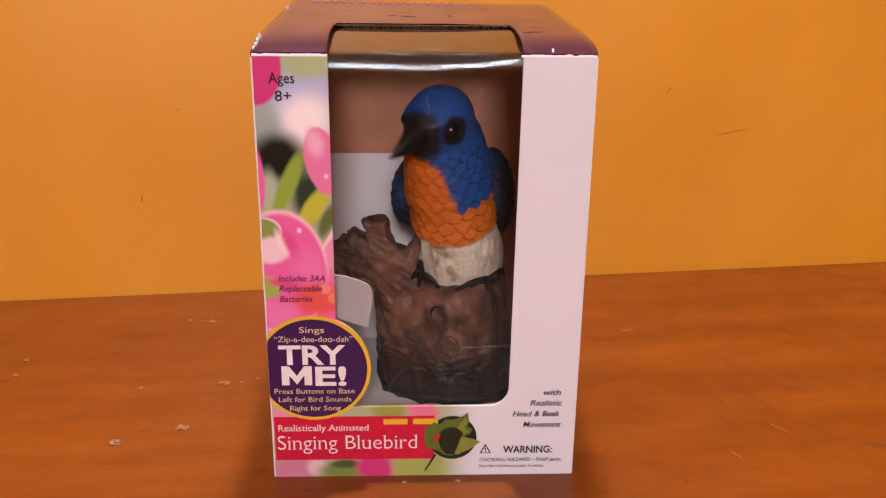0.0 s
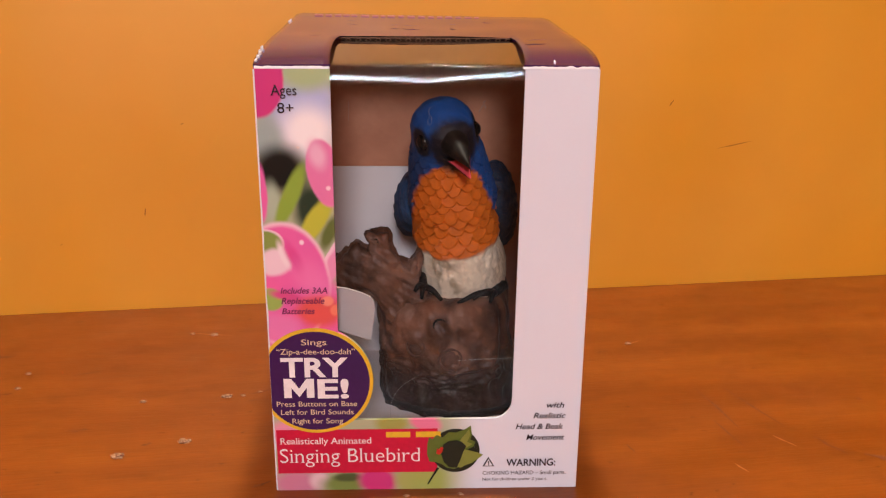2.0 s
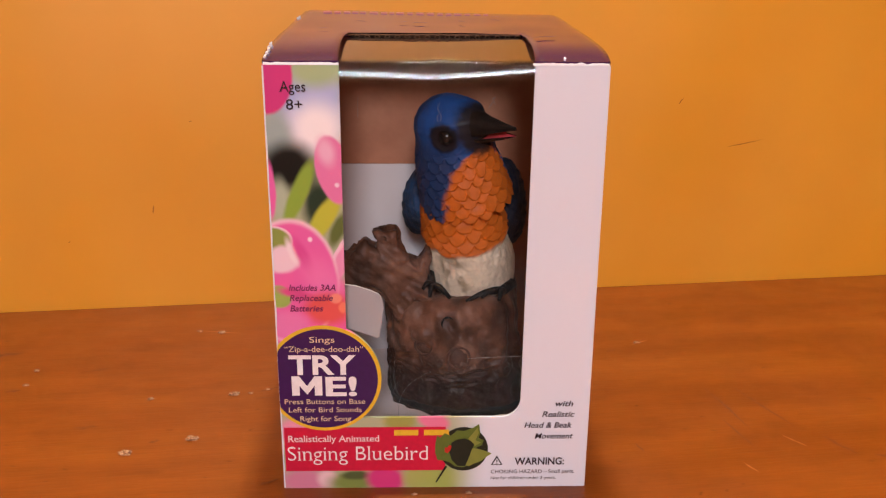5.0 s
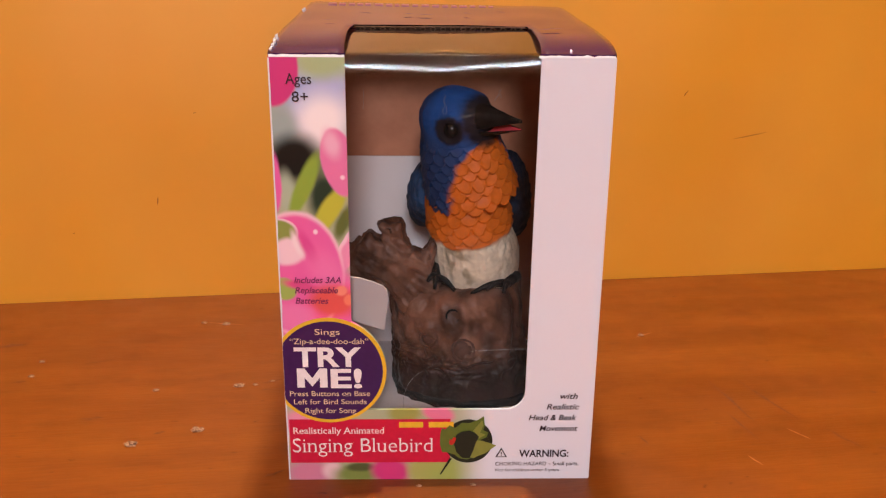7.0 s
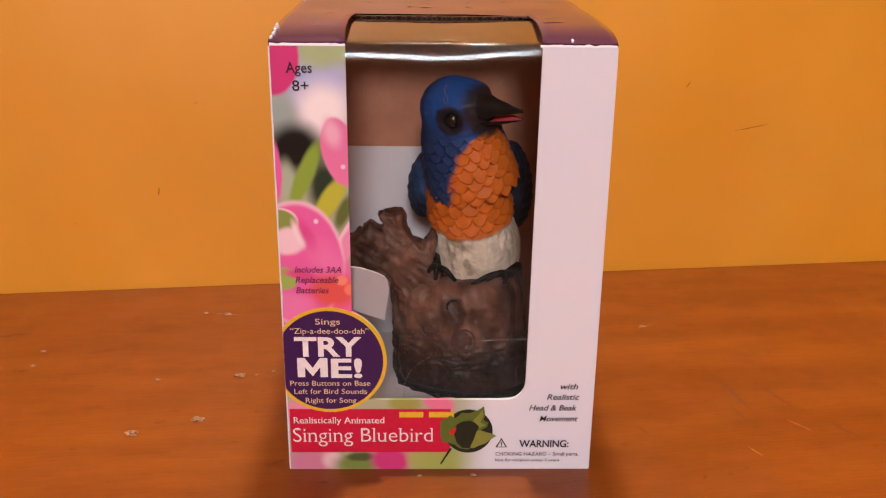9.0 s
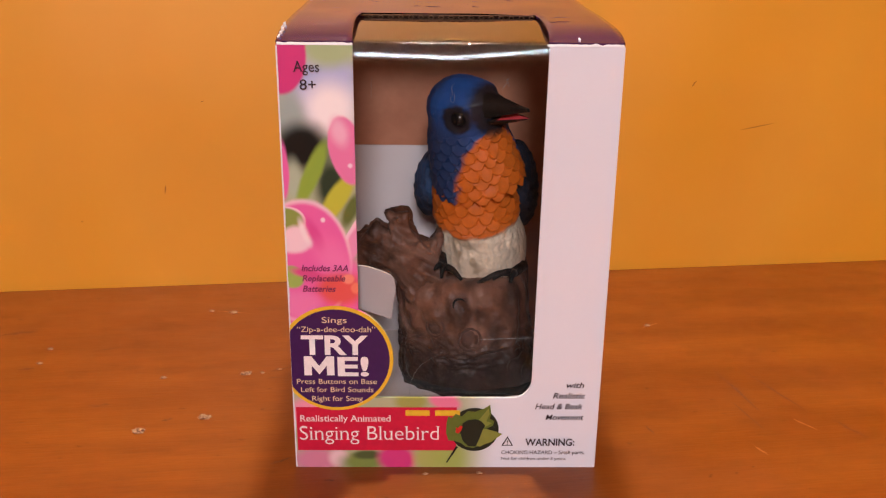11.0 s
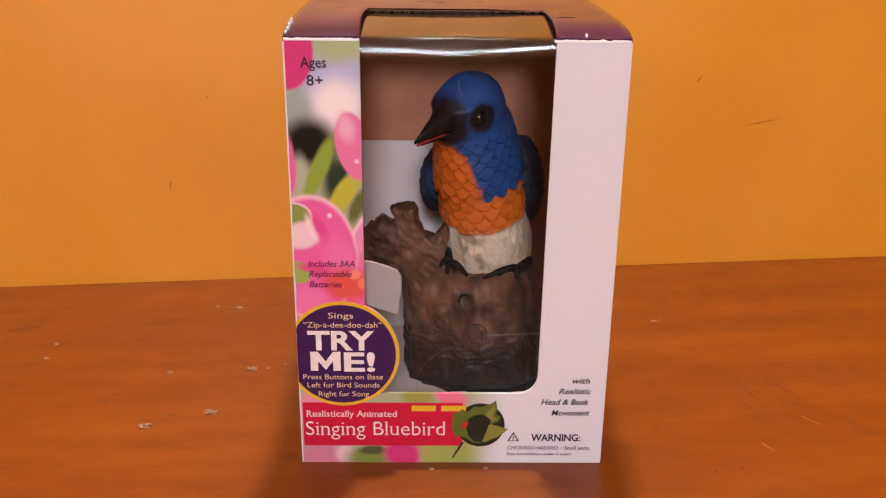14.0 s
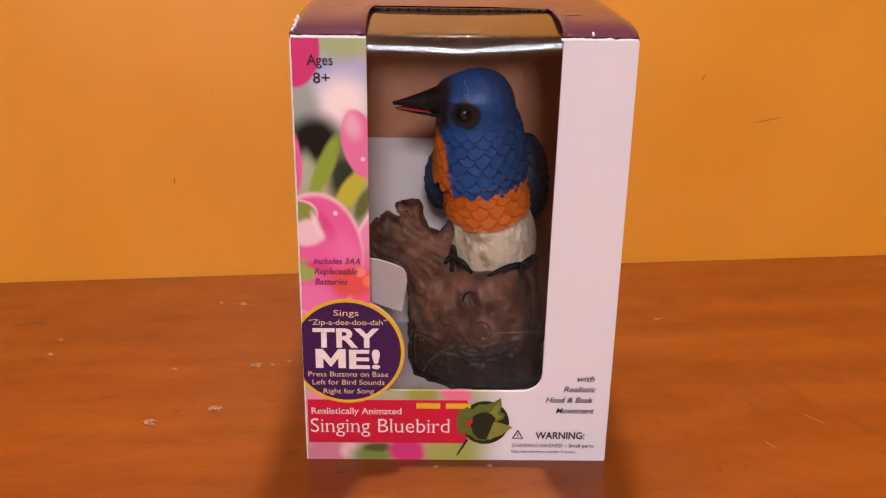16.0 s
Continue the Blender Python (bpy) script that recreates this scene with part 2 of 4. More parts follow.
FLOORING = varied("dull_floor", (0.10, 0.05, 0.025), (0.14, 0.07, 0.035), 5.0, 0.6)
CRIMSON = flat("crimson_ink", (0.60, 0.012, 0.05))
BADGE = flat("violet_ink", (0.050, 0.010, 0.085))
GOLD = flat("gold_ink", (0.80, 0.50, 0.035))
CREAM = flat("cream_ink", (0.85, 0.66, 0.42))
FADED = flat("faded_pink_ink", (0.58, 0.22, 0.17))
PALE = flat("pale_ink", (0.90, 0.84, 0.84))
DARK = flat("dark_ink", (0.035, 0.022, 0.03))
PLUM = flat("plum_ink", (0.20, 0.03, 0.10))
LEAF = flat("leaf_ink", (0.12, 0.16, 0.025))
LEAF_LIGHT = flat("light_leaf_ink", (0.24, 0.26, 0.05))
NEAR_BLACK = flat("black_green_ink", (0.018, 0.020, 0.010))
RED_INK = flat("red_ink", (0.55, 0.03, 0.02))
PAINT = attribute_material("painted_rubber", 0.5, 0.06, 0.0004, 700.0, 0.22, 0.25)
BARK = attribute_material("painted_bark", 0.40, 0.0, 0.0016, 210.0, 0.62)
PAINT.node_tree.nodes["Principled BSDF"].inputs["Specular IOR Level"].default_value = 0.28
BARK.node_tree.nodes["Principled BSDF"].inputs["Specular IOR Level"].default_value = 0.2
EYE = material("black_glass_eye", 0.15, spec=0.35)[0]
EYE.node_tree.nodes["Principled BSDF"].inputs["Base Color"].default_value = (0.006, 0.005, 0.005, 1)
BLACK = varied("black_plastic", (0.006, 0.005, 0.005), (0.013, 0.011, 0.010), 200.0, 0.48, spec=0.10)
BROWN = varied("brown_plastic", (0.060, 0.026, 0.018), (0.085, 0.038, 0.025), 150.0, 0.6, spec=0.2)
CRUMB = varied("plaster_crumb", (0.17, 0.06, 0.02), (0.42, 0.25, 0.15), 500.0, 0.8)
DENT = varied("dark_mark", (0.12, 0.030, 0.006), (0.18, 0.045, 0.009), 300.0, 0.6)
SCUFF = varied("brown_scuff", (0.30, 0.10, 0.012), (0.38, 0.14, 0.016), 300.0, 0.6)
PALE_MARK = varied("pale_scratch", (0.29, 0.095, 0.025), (0.38, 0.15, 0.05), 300.0, 0.5)
CREASE = varied("lid_crease", (0.050, 0.014, 0.020), (0.085, 0.026, 0.030), 200.0, 0.6, spec=0.2)
METAL = material("white_metal", 0.35, metal=0.0)[0]
METAL.node_tree.nodes["Principled BSDF"].inputs["Base Color"].default_value = (0.7, 0.68, 0.64, 1)


# ---- mesh helpers ----
def finish(name, bm, mat, smooth=False):
    me = bpy.data.meshes.new(name)
    bm.to_mesh(me)
    bm.free()
    for one in mat if isinstance(mat, (list, tuple)) else [mat]:
        me.materials.append(one)
    if smooth:
        me.polygons.foreach_set("use_smooth", [True] * len(me.polygons))
    return me


def part(name, bm, mat, parent, label="", smooth=False):
    ob = new(name, finish(name, bm, mat, smooth))
    ob.parent = parent
    return tagged(ob, label) if label else ob


def thing(name, place, label, category, group="", kind=""):
    ob = new(name)
    ob.location = place
    ob.empty_display_size = 0.02
    return tagged(ob, label, category, group, kind)


def box(x0, x1, y0, y1, z0, z1, bevel=0.0):
    bm = bmesh.new()
    bmesh.ops.create_cube(bm, size=1.0)
    for v in bm.verts:
        v.co = Vector(((x0 + x1) / 2 + v.co.x * (x1 - x0), (y0 + y1) / 2 + v.co.y * (y1 - y0), (z0 + z1) / 2 + v.co.z * (z1 - z0)))
    if bevel:
        bmesh.ops.bevel(bm, geom=bm.edges[:], offset=bevel, segments=2, affect="EDGES", profile=0.5)
    return bm


def plate(outline, y0, y1):
    """A sheet in the xz plane from y0 (front) to y1, cut to an outline."""
    bm = bmesh.new()
    front = [bm.verts.new((x, y0, z)) for x, z in outline]
    back = [bm.verts.new((x, y1, z)) for x, z in outline]
    bm.faces.new(front)
    bm.faces.new(back[::-1])
    for i in range(len(outline)):
        j = (i + 1) % len(outline)
        bm.faces.new((front[j], front[i], back[i], back[j]))
    bmesh.ops.recalc_face_normals(bm, faces=bm.faces[:])
    return bm


def grid_mesh(rows, closed=False, bm=None):
    """Quads over rows of points."""
    bm = bm or bmesh.new()
    made = [[bm.verts.new(p) for p in row] for row in rows]
    for a, b in zip(made, made[1:]):
        n = len(a)
        for i in range(n if closed else n - 1):
            j = (i + 1) % n
            bm.faces.new((a[i], a[j], b[j], b[i]))
    return bm, made


def tube(points, radii, sides=10, bm=None, wobble=0.0, flatten=1.0):
    """A tapered limb along points."""
    bm = bm or bmesh.new()
    rows = []
    pts = [Vector(p) for p in points]
    for i, p in enumerate(pts):
        d = (pts[min(i + 1, len(pts) - 1)] - pts[max(i - 1, 0)]).normalized()
        q = d.to_track_quat("Z", "Y")
        row = []
        for k in range(sides):
            a = 2 * math.pi * k / sides
            r = radii[i] * (1 + wobble * noise.noise(p * 90 + Vector((math.cos(a), math.sin(a), 0)) * 1.3))
            row.append(p + q @ Vector((r * math.cos(a), r * flatten * math.sin(a), 0)))
        rows.append(row)
    bm, made = grid_mesh(rows, True, bm)
    bm.faces.new(made[0][::-1])
    bm.faces.new(made[-1])
    return bm


def smooth_line(points, steps):
    """Catmull-Rom points through a few given ones."""
    p = [Vector(q) for q in points]
    p = [p[0] * 2 - p[1]] + p + [p[-1] * 2 - p[-2]]
    out = []
    for i in range(1, len(p) - 2):
        for k in range(steps):
            s = k / steps
            a, b, c, d = p[i - 1:i + 3]
            out.append(0.5 * (2 * b + (c - a) * s + (2 * a - 5 * b + 4 * c - d) * s * s + (3 * b - a - 3 * c + d) * s ** 3))
    return out + [p[-2]]


def surface(name, xyz, paint, mat, parent, label=""):
    """A closed-round mesh from an array of rows of points, with a colour layer."""
    n, m, _ = xyz.shape
    idx = np.arange(n * m).reshape(n, m)
    nxt = np.roll(idx, -1, axis=1)
    quads = np.stack([idx[:-1], nxt[:-1], nxt[1:], idx[1:]], -1).reshape(-1, 4)
    me = bpy.data.meshes.new(name)
    me.from_pydata(xyz.reshape(-1, 3).tolist(), [], quads.tolist())
    layer = me.color_attributes.new("paint", "FLOAT_COLOR", "POINT")
    rgba = np.ones((n * m, 4), np.float32)
    rgba[:, :3] = paint.reshape(-1, 3)
    layer.data.foreach_set("color", rgba.ravel())
    me.polygons.foreach_set("use_smooth", [True] * len(me.polygons))
    me.materials.append(mat)
    ob = new(name, me)
    ob.parent = parent
    return tagged(ob, label) if label else ob


def sstep(a, b, x):
    s = np.clip((x - a) / (b - a), 0, 1)
    return s * s * (3 - 2 * s)


def lerp(a, b, f):
    return a + (np.asarray(b) - a) * f[..., None]


def noise_field(xyz, scale, seed=0.0):
    flat_pts = xyz.reshape(-1, 3) * scale + seed
    return np.array([noise.noise(p) for p in flat_pts.tolist()]).reshape(xyz.shape[:-1])


def serif_feet(me):
    """Small feet on the flat ends of upright strokes, as (x0, x1, z0, z1) in the letters' units."""
    uses = collections.Counter(tuple(sorted(k)) for p in me.polygons for k in p.edge_keys)
    feet = []
    for (i, j), n in uses.items():
        a, b = me.vertices[i].co, me.vertices[j].co
        wide = abs(a.x - b.x)
        if n != 1 or abs(a.y - b.y) > 0.004 or not 0.035 < wide < 0.15:
            continue
        lo, hi, z = min(a.x, b.x), max(a.x, b.x), (a.y + b.y) / 2
        if abs(z) < 0.012:
            feet.append((lo - 0.045, hi + 0.045, z, z + 0.028))
        elif z > 0.42:
            feet.append((lo - 0.055, hi + 0.010, z - 0.030, z))
    return feet


def lettering(words, x0, x1, base, height, mat, parent, lean=0.0, bold=0.0, y=-0.0012, serif=False):
    """Printed words between x0 and x1, as a thin mesh on the front of the box."""
    cu = bpy.data.curves.new("lettering", "FONT")
    cu.body, cu.size, cu.shear, cu.offset, cu.resolution_u = words, 1.0, lean, bold, 4
    tmp = bpy.data.objects.new("lettering", cu)
    scene.collection.objects.link(tmp)
    bpy.context.view_layer.update()
    me = bpy.data.meshes.new_from_object(tmp)
    bpy.data.objects.remove(tmp)
    if serif:
        pts = [tuple(v.co) for v in me.vertices]
        faces = [tuple(p.vertices) for p in me.polygons]
        for a, b, c, d in serif_feet(me):
            faces.append(tuple(range(len(pts), len(pts) + 4)))
            pts += [(a, c, 1), (b, c, 1), (b, d, 1), (a, d, 1)]
        me = bpy.data.meshes.new("lettering")
        me.from_pydata(pts, [], faces)
    co = np.zeros(len(me.vertices) * 3)
    me.vertices.foreach_get("co", co)
    co = co.reshape(-1, 3)
    lo, hi = co[:, 0].min(), co[:, 0].max()
    out = np.stack([x0 + (co[:, 0] - lo) / (hi - lo) * (x1 - x0), y - 0.00012 * co[:, 2], base + co[:, 1] * height / 0.73], -1)
    me.vertices.foreach_set("co", out.ravel())
    me.materials.append(mat)
    ob = new("lettering", me)
    ob.parent = parent
    return ob


# ---- the room ----
TILT = 6.5
ROOM = pose(0.0, 0.346, 0.0, 0, 0, TILT)


def room():
    def slab(name, dims, mat, kind="structure"):
        ob = new(name, finish(name, box(*dims), mat))
        ob.matrix_world = ROOM
        return tagged(ob, kind=kind)

    slab("wall_north", (-1.8, 1.8, 0.0, 0.1, -0.75, 1.7), WALL)
    slab("wall_south", (-1.8, 1.8, -3.1, -3.0, -0.75, 1.7), TAN)
    slab("wall_west", (-1.9, -1.8, -3.1, 0.1, -0.75, 1.7), TAN)
    slab("wall_east", (1.8, 1.9, -3.1, 0.1, -0.75, 1.7), TAN)
    slab("ceiling", (-1.9, 1.9, -3.1, 0.1, 1.7, 1.8), PLASTER)
    slab("floor", (-1.9, 1.9, -3.1, 0.1, -0.85, -0.75), FLOORING)
    tagged(slab("worktop", (-1.2, 1.2, -0.86, -0.001, -0.04, 0.0), WOOD), "worn orange-brown varnished wooden table top against a wall", "table top")


def ceiling_lamp(place, radius):
    lamp = thing("ceiling_lamp", (place.x, place.y, 1.7), "round white metal ceiling lamp with a bare bulb", "lamp", "ceiling lamps")
    bm = bmesh.new()
    bmesh.ops.create_cone(bm, cap_ends=True, segments=32, radius1=radius, radius2=radius * 0.8, depth=0.03)
    bmesh.ops.translate(bm, verts=bm.verts[:], vec=(0, 0, -0.015))
    part("base", bm, METAL, lamp)
    bm = bmesh.new()
    bmesh.ops.create_cone(bm, cap_ends=True, segments=24, radius1=0.02, radius2=0.02, depth=0.04)
    drop = 1.7 - place.z - 0.160
    bmesh.ops.translate(bm, verts=bm.verts[:], vec=(0, 0, -max(0.049, drop)))
    part("socket", bm, METAL, lamp)
    if drop > 0.1:
        part("cord", tube([(0, 0, -0.029), (0, 0, -drop + 0.019)], [0.004, 0.004], 8), METAL, lamp)


# ---- the cardboard box ----
W, H, D = 0.190, 0.266, 0.212
WIN_L, WIN_R, WIN_B = -0.0535, 0.0525, 0.0495
BADGE_C, BADGE_R = (-0.0678, 0.0762), 0.0350


def lid_z(y):
    return H + 0.0065 * (1 - math.exp(-y / 0.012)) + 0.0085 * y / D


def twist(x, y):
    """How far the warped lid stands above its mean slope towards the rear."""
    return y / D * (0.0010 - 0.0155 * x)


def front_outline():
    """The front panel's outer edge and the edge of its window, joined along the open top."""
    top = H - 0.0018
    pts = [(WIN_L, top), (-W / 2, top), (-W / 2, 0.0), (W / 2, 0.0), (W / 2, top), (WIN_R + 0.0014, top)]
    r = 0.012
    for k in range(9):
        a = math.pi / 2 * k / 8
        pts.append((WIN_R - r + r * math.cos(a), WIN_B + r - r * math.sin(a)))
    cx, cz = BADGE_C
    a0 = -math.asin((cz - WIN_B) / BADGE_R)
    a1 = math.acos((WIN_L - cx) / BADGE_R)
    for k in range(25):
        a = a0 + (a1 - a0) * k / 24
        pts.append((cx + BADGE_R * math.cos(a), cz + BADGE_R * math.sin(a)))
    return pts


def toy_box():
    b = thing("toy_box", (0, 0, 0), "worn cardboard toy package with a clear film window, on the table", "box")
    t = 0.0018
    part("front_panel", plate(front_outline(), 0.0, t), [PHOTO], b, "front printed with pink flowers fading to white")
    for name, x0, x1 in (("side_panel", -W / 2, -W / 2 + t), ("side_panel", W / 2 - t, W / 2)):
        bm = bmesh.new()
        out = [(y, lid_z(y) + twist(x0, y) - 0.0045) for y in np.linspace(D - 0.0002, t + 0.0002, 16)] + [(t + 0.0002, 0.0), (D - 0.0002, 0.0)]
        fr = [bm.verts.new((x0, y, z)) for y, z in out]
        bk = [bm.verts.new((x1, y, z)) for y, z in out]
        bm.faces.new(fr)
        bm.faces.new(bk[::-1])
        for i in range(len(out)):
            j = (i + 1) % len(out)
            bm.faces.new((fr[j], fr[i], bk[i], bk[j]))
        bmesh.ops.recalc_face_normals(bm, faces=bm.faces[:])
        part(name, bm, WHITE_CARD, b)
    part("back_panel", box(-W / 2 + t, W / 2 - t, D - t, D, 0.0, lid_z(D) - 0.0045), KRAFT, b, "bare brown cardboard back")
    part("bottom_panel", box(-W / 2 + t, W / 2 - t, t, D - t, 0.0005, 0.0025), INSIDE, b)
    # lid with the window's cut-out, slightly domed and worn at the front corners
    bm = bmesh.new()
    cut = [(0.0, 0.0535), (0.012, 0.0545), (0.040, 0.0550), (0.068, 0.0549), (0.072, 0.0535)]

    def cut_x(y):
        return float(np.interp(y, [c[0] for c in cut], [c[1] for c in cut]))

    ys = [0.0004, 0.002, 0.004, 0.007, 0.011, 0.016, 0.024, 0.035, 0.048, 0.062, 0.072]
    ys2 = [0.072, 0.085, 0.1, 0.12, 0.14, 0.16, 0.18, 0.2, 0.208, D]
    side_xs = [cut_x(0.072) + (W / 2 - cut_x(0.072)) * k / 9 for k in range(10)]
    full_xs = [-x for x in side_xs[::-1]] + list(np.linspace(-side_xs[0], side_xs[0], 24))[1:-1] + side_xs

    def lid_point(x, y, down=0.0):
        sag = 0.0022 * math.exp(-((abs(x) - W / 2) / 0.03) ** 2) * math.exp(-y / 0.05) if abs(x) > 0.06 else 0.0
        dent = 0.0007 * noise.noise(Vector((x * 25, y * 25, 3.0)))
        round_back = 0.002 * max(0, (y - 0.2) / 0.012) ** 2
        edge = 0.0012 * max(0, (abs(x) - 0.091) / 0.004) ** 2 * min(1, y / 0.02)
        return (x, y, lid_z(y) + twist(x, y) - sag * 0.15 + dent * min(1, y / 0.01) - round_back - edge - down)

    thick = 0.0016
    for down, flip in ((0.0, False), (thick, True)):
        for side in (-1, 1):
            rows = []
            for y in ys:
                xs = np.linspace(cut_x(y), W / 2, 10)
                rows.append([lid_point(side * x, y, down) for x in xs])
            grid_mesh(rows, False, bm)
        rows = [[lid_point(x, y, down) for x in full_xs] for y in ys2]
        grid_mesh(rows, False, bm)
    # the cut edges
    for side in (-1, 1):
        grid_mesh([[lid_point(side * cut_x(y), y, d) for y in ys] for d in (0.0, thick)], False, bm)
        grid_mesh([[lid_point(side * W / 2, y, d) for y in ys + ys2] for d in (0.0, thick)], False, bm)
        grid_mesh([[lid_point(side * x, 0.0004, d) for x in np.linspace(0.053, W / 2, 10)] for d in (0.0, thick)], False, bm)
    bmesh.ops.remove_doubles(bm, verts=bm.verts[:], dist=0.00004)
    bmesh.ops.recalc_face_normals(bm, faces=bm.faces[:])
    part("lid", bm, PURPLE, b, "purple glossy lid with scuffed edges", smooth=True)
    # wavy corrugated edge at the rear of the cut-out
    bm = bmesh.new()
    for k, (z_off, mat) in enumerate(((-0.0003, 0), (-0.0030, 0))):
        rows = [[(x, 0.0712 + dy, lid_z(0.072) + z_off - dz) for x in np.linspace(-0.0522, 0.0522, 30)] for dy, dz in ((0, 0), (0.0, 0.0005), (0.004, 0.0005))]
        grid_mesh(rows, False, bm)
    xs = np.linspace(-0.0522, 0.0522, 260)
    rows = [[(x, 0.0711 + dy, lid_z(0.072) - 0.0018 + 0.0011 * math.sin(x / 0.0062 * 2 * math.pi) - dz) for x in xs] for dy, dz in ((0.004, 0), (0, 0), (0, 0.0004), (0.004, 0.0004))]
    grid_mesh(rows, False, bm)
    part("corrugated_edge", bm, EDGE, b, "torn-open corrugated board edge")
    # dark strip behind the wavy edge, standing in for shade inside the flutes
    part("flute_shadow_strip", box(-0.0522, 0.0522, 0.0745, 0.0755, lid_z(0.072) - 0.0034, lid_z(0.072) - 0.0012), FLUTE_SHADE, b)
    # worn white fold along the top front edge
    for x0, x1 in ((-W / 2 + 0.0005, WIN_L), (WIN_R, W / 2 - 0.0005)):
        xs = np.linspace(x0, x1, 40)
        rows = []
        for k in range(5):
            a = math.pi / 2 * k / 4
            rows.append([(x, 0.0008 - 0.0010 * math.cos(a), H - 0.0022 + (0.0016 + 0.0009 * noise.noise(Vector((x * 260, 0, 1)))) * math.sin(a)) for x in xs])
        bm, _ = grid_mesh(rows)
        part("worn_fold", bm, WHITE_CARD, b, "scuffed white fold line", smooth=True)
    return b


def worn_edges(b):
    """Thin white worn edges down both sides of the front."""
    for side in (-1, 1):
        n = 60
        rows = []
        for dx, dy in ((0.0001, 0.0016), (0.0002, -0.0002), (-0.0007, -0.00025)):
            rows.append([(side * (W / 2 + dx - (0.0005 * noise.noise(Vector((k * 0.35, side * 4.0, 0))) if dx < 0 else 0)), dy, 0.0005 + (H - 0.003) * k / n) for k in range(n + 1)])
        bm, _ = grid_mesh(rows)
        bmesh.ops.recalc_face_normals(bm, faces=bm.faces[:])
        part("worn_edge", bm, WHITE_CARD, b, "scuffed white card edge")


def lid_marks(b):
    """Torn white chips at the lid's corners and a worn line of writing as bars."""
    rnd = random.Random(5)
    for x, y, r in ((-0.0938, 0.004, 0.0012), (-0.0932, 0.008, 0.0013), (-0.0928, 0.013, 0.0014), (-0.0938, 0.018, 0.0012), (-0.0930, 0.022, 0.0010), (-0.0940, 0.027, 0.0012), (-0.0943, 0.150, 0.0014), (-0.0940, 0.157, 0.0010), (0.070, 0.002, 0.0010)):
        bm = bmesh.new()
        ring = []
        for k in range(14):
            a = 2 * math.pi * k / 14
            q = r * (0.55 + 0.6 * rnd.random())
            px, py = max(-W / 2, x + q * math.cos(a) * 0.7), max(0.0005, y + q * math.sin(a))
            ring.append((px, py, lid_z(py) + twist(px, py) - 0.0012 * max(0, (abs(px) - 0.091) / 0.004) ** 2 + 0.0009))
        top = [bm.verts.new(p) for p in ring]
        low = [bm.verts.new((p[0], p[1], p[2] - 0.0022)) for p in ring]
        bm.faces.new(top)
        for k in range(14):
            bm.faces.new((top[k - 1], top[k], low[k], low[k - 1]))
        bmesh.ops.recalc_face_normals(bm, faces=bm.faces[:])
        part("torn_chip", bm, WHITE_CARD, b)
    x = -0.080
    while x < 0.040:
        w = rnd.uniform(0.003, 0.006)
        z = lid_z(0.186) + twist(x, 0.186) + 0.0008
        part("writing_bar", box(x, x + w, 0.184, 0.188, z - 0.001, z), FADED, b)
        x += w + rnd.uniform(0.0012, 0.003)


def film(b):
    """The clear film: a front sheet that bends back under the lid."""
    rows = []
    xs = np.linspace(-0.060, 0.060, 61)

    def start(x):
        return 0.2524 + 0.0012 * x / 0.05 - 0.0034 * max(0.0, 1 - abs(x - 0.001) / 0.055)

    for z in list(np.linspace(0.040, 0.228, 26)) + list(np.linspace(0.231, 0.2645, 40)):
        row = []
        for x in xs:
            s = max(0.0, z - start(x))
            row.append((x, 0.0038 - 0.001 * x - 0.45 * x * x + 17.0 * s * s + 0.0002 * noise.noise(Vector((x * 30, 0, z * 22))), z))
        rows.append(row)
    last = [r[1] for r in rows[-1]]
    for y in np.linspace(0.004, 0.085, 24):
        row = []
        for x, y0 in zip(xs, last):
            yy = y0 + y
            bump_up = 0.0012 * math.exp(-((x - 0.002) / 0.005) ** 2 - (y / 0.006) ** 2)
            row.append((x, yy, min(lid_z(yy) - 0.0020, 0.2648 + y * 0.13) + bump_up))
        rows.append(row)
    bm, _ = grid_mesh(rows)
    ob = part("window_film", bm, FILM, b, "clear plastic film with a bright crease", smooth=True)
    ob.visible_shadow = False
    return ob


def film_marks(sheet):
    """Creases and rubbed spots on the film."""
    creases = [("crease", [(0.0185, 0.0877), (0.0350, 0.0886), (0.0526, 0.0892)], 0.00010),
               ("crease", [(-0.0229, 0.0479), (-0.0222, 0.0589), (-0.0176, 0.0686), (-0.0110, 0.0744), (-0.0028, 0.0793)], 0.00008),
               ("crease", [(-0.0437, 0.2460), (-0.0440, 0.2351)], 0.00012),
               ("rubbed_spot", [(0.0019, 0.2430), (0.0006, 0.2400), (0.0014, 0.2375), (0.0002, 0.2350), (0.0010, 0.2326), (0.0024, 0.2340), (0.0022, 0.2375)], 0.00016),
               ("rubbed_spot", [(0.0290, 0.2400), (0.0304, 0.2425), (0.0318, 0.2440), (0.0326, 0.2420)], 0.00022),
               ("rubbed_spot", [(0.0310, 0.2450), (0.0325, 0.2462)], 0.00024)]
    for name, line, r in creases:
        pts = [Vector((x, 0.0030 - 0.001 * x, z)) for x, z in line]
        pts = smooth_line(pts, 8) if len(pts) > 2 else pts
        part(name, tube(pts, [r * (0.5 + abs(noise.noise(p * 300))) for p in pts], 6), HAZE, sheet, "faint pale crease in the film")


def disc(cx, cz, r, y0, y1, clip=-W / 2, n=72):
    return plate([(max(clip, cx + r * math.cos(2 * math.pi * k / n)), cz + r * math.sin(2 * math.pi * k / n)) for k in range(n)], y0, y1)


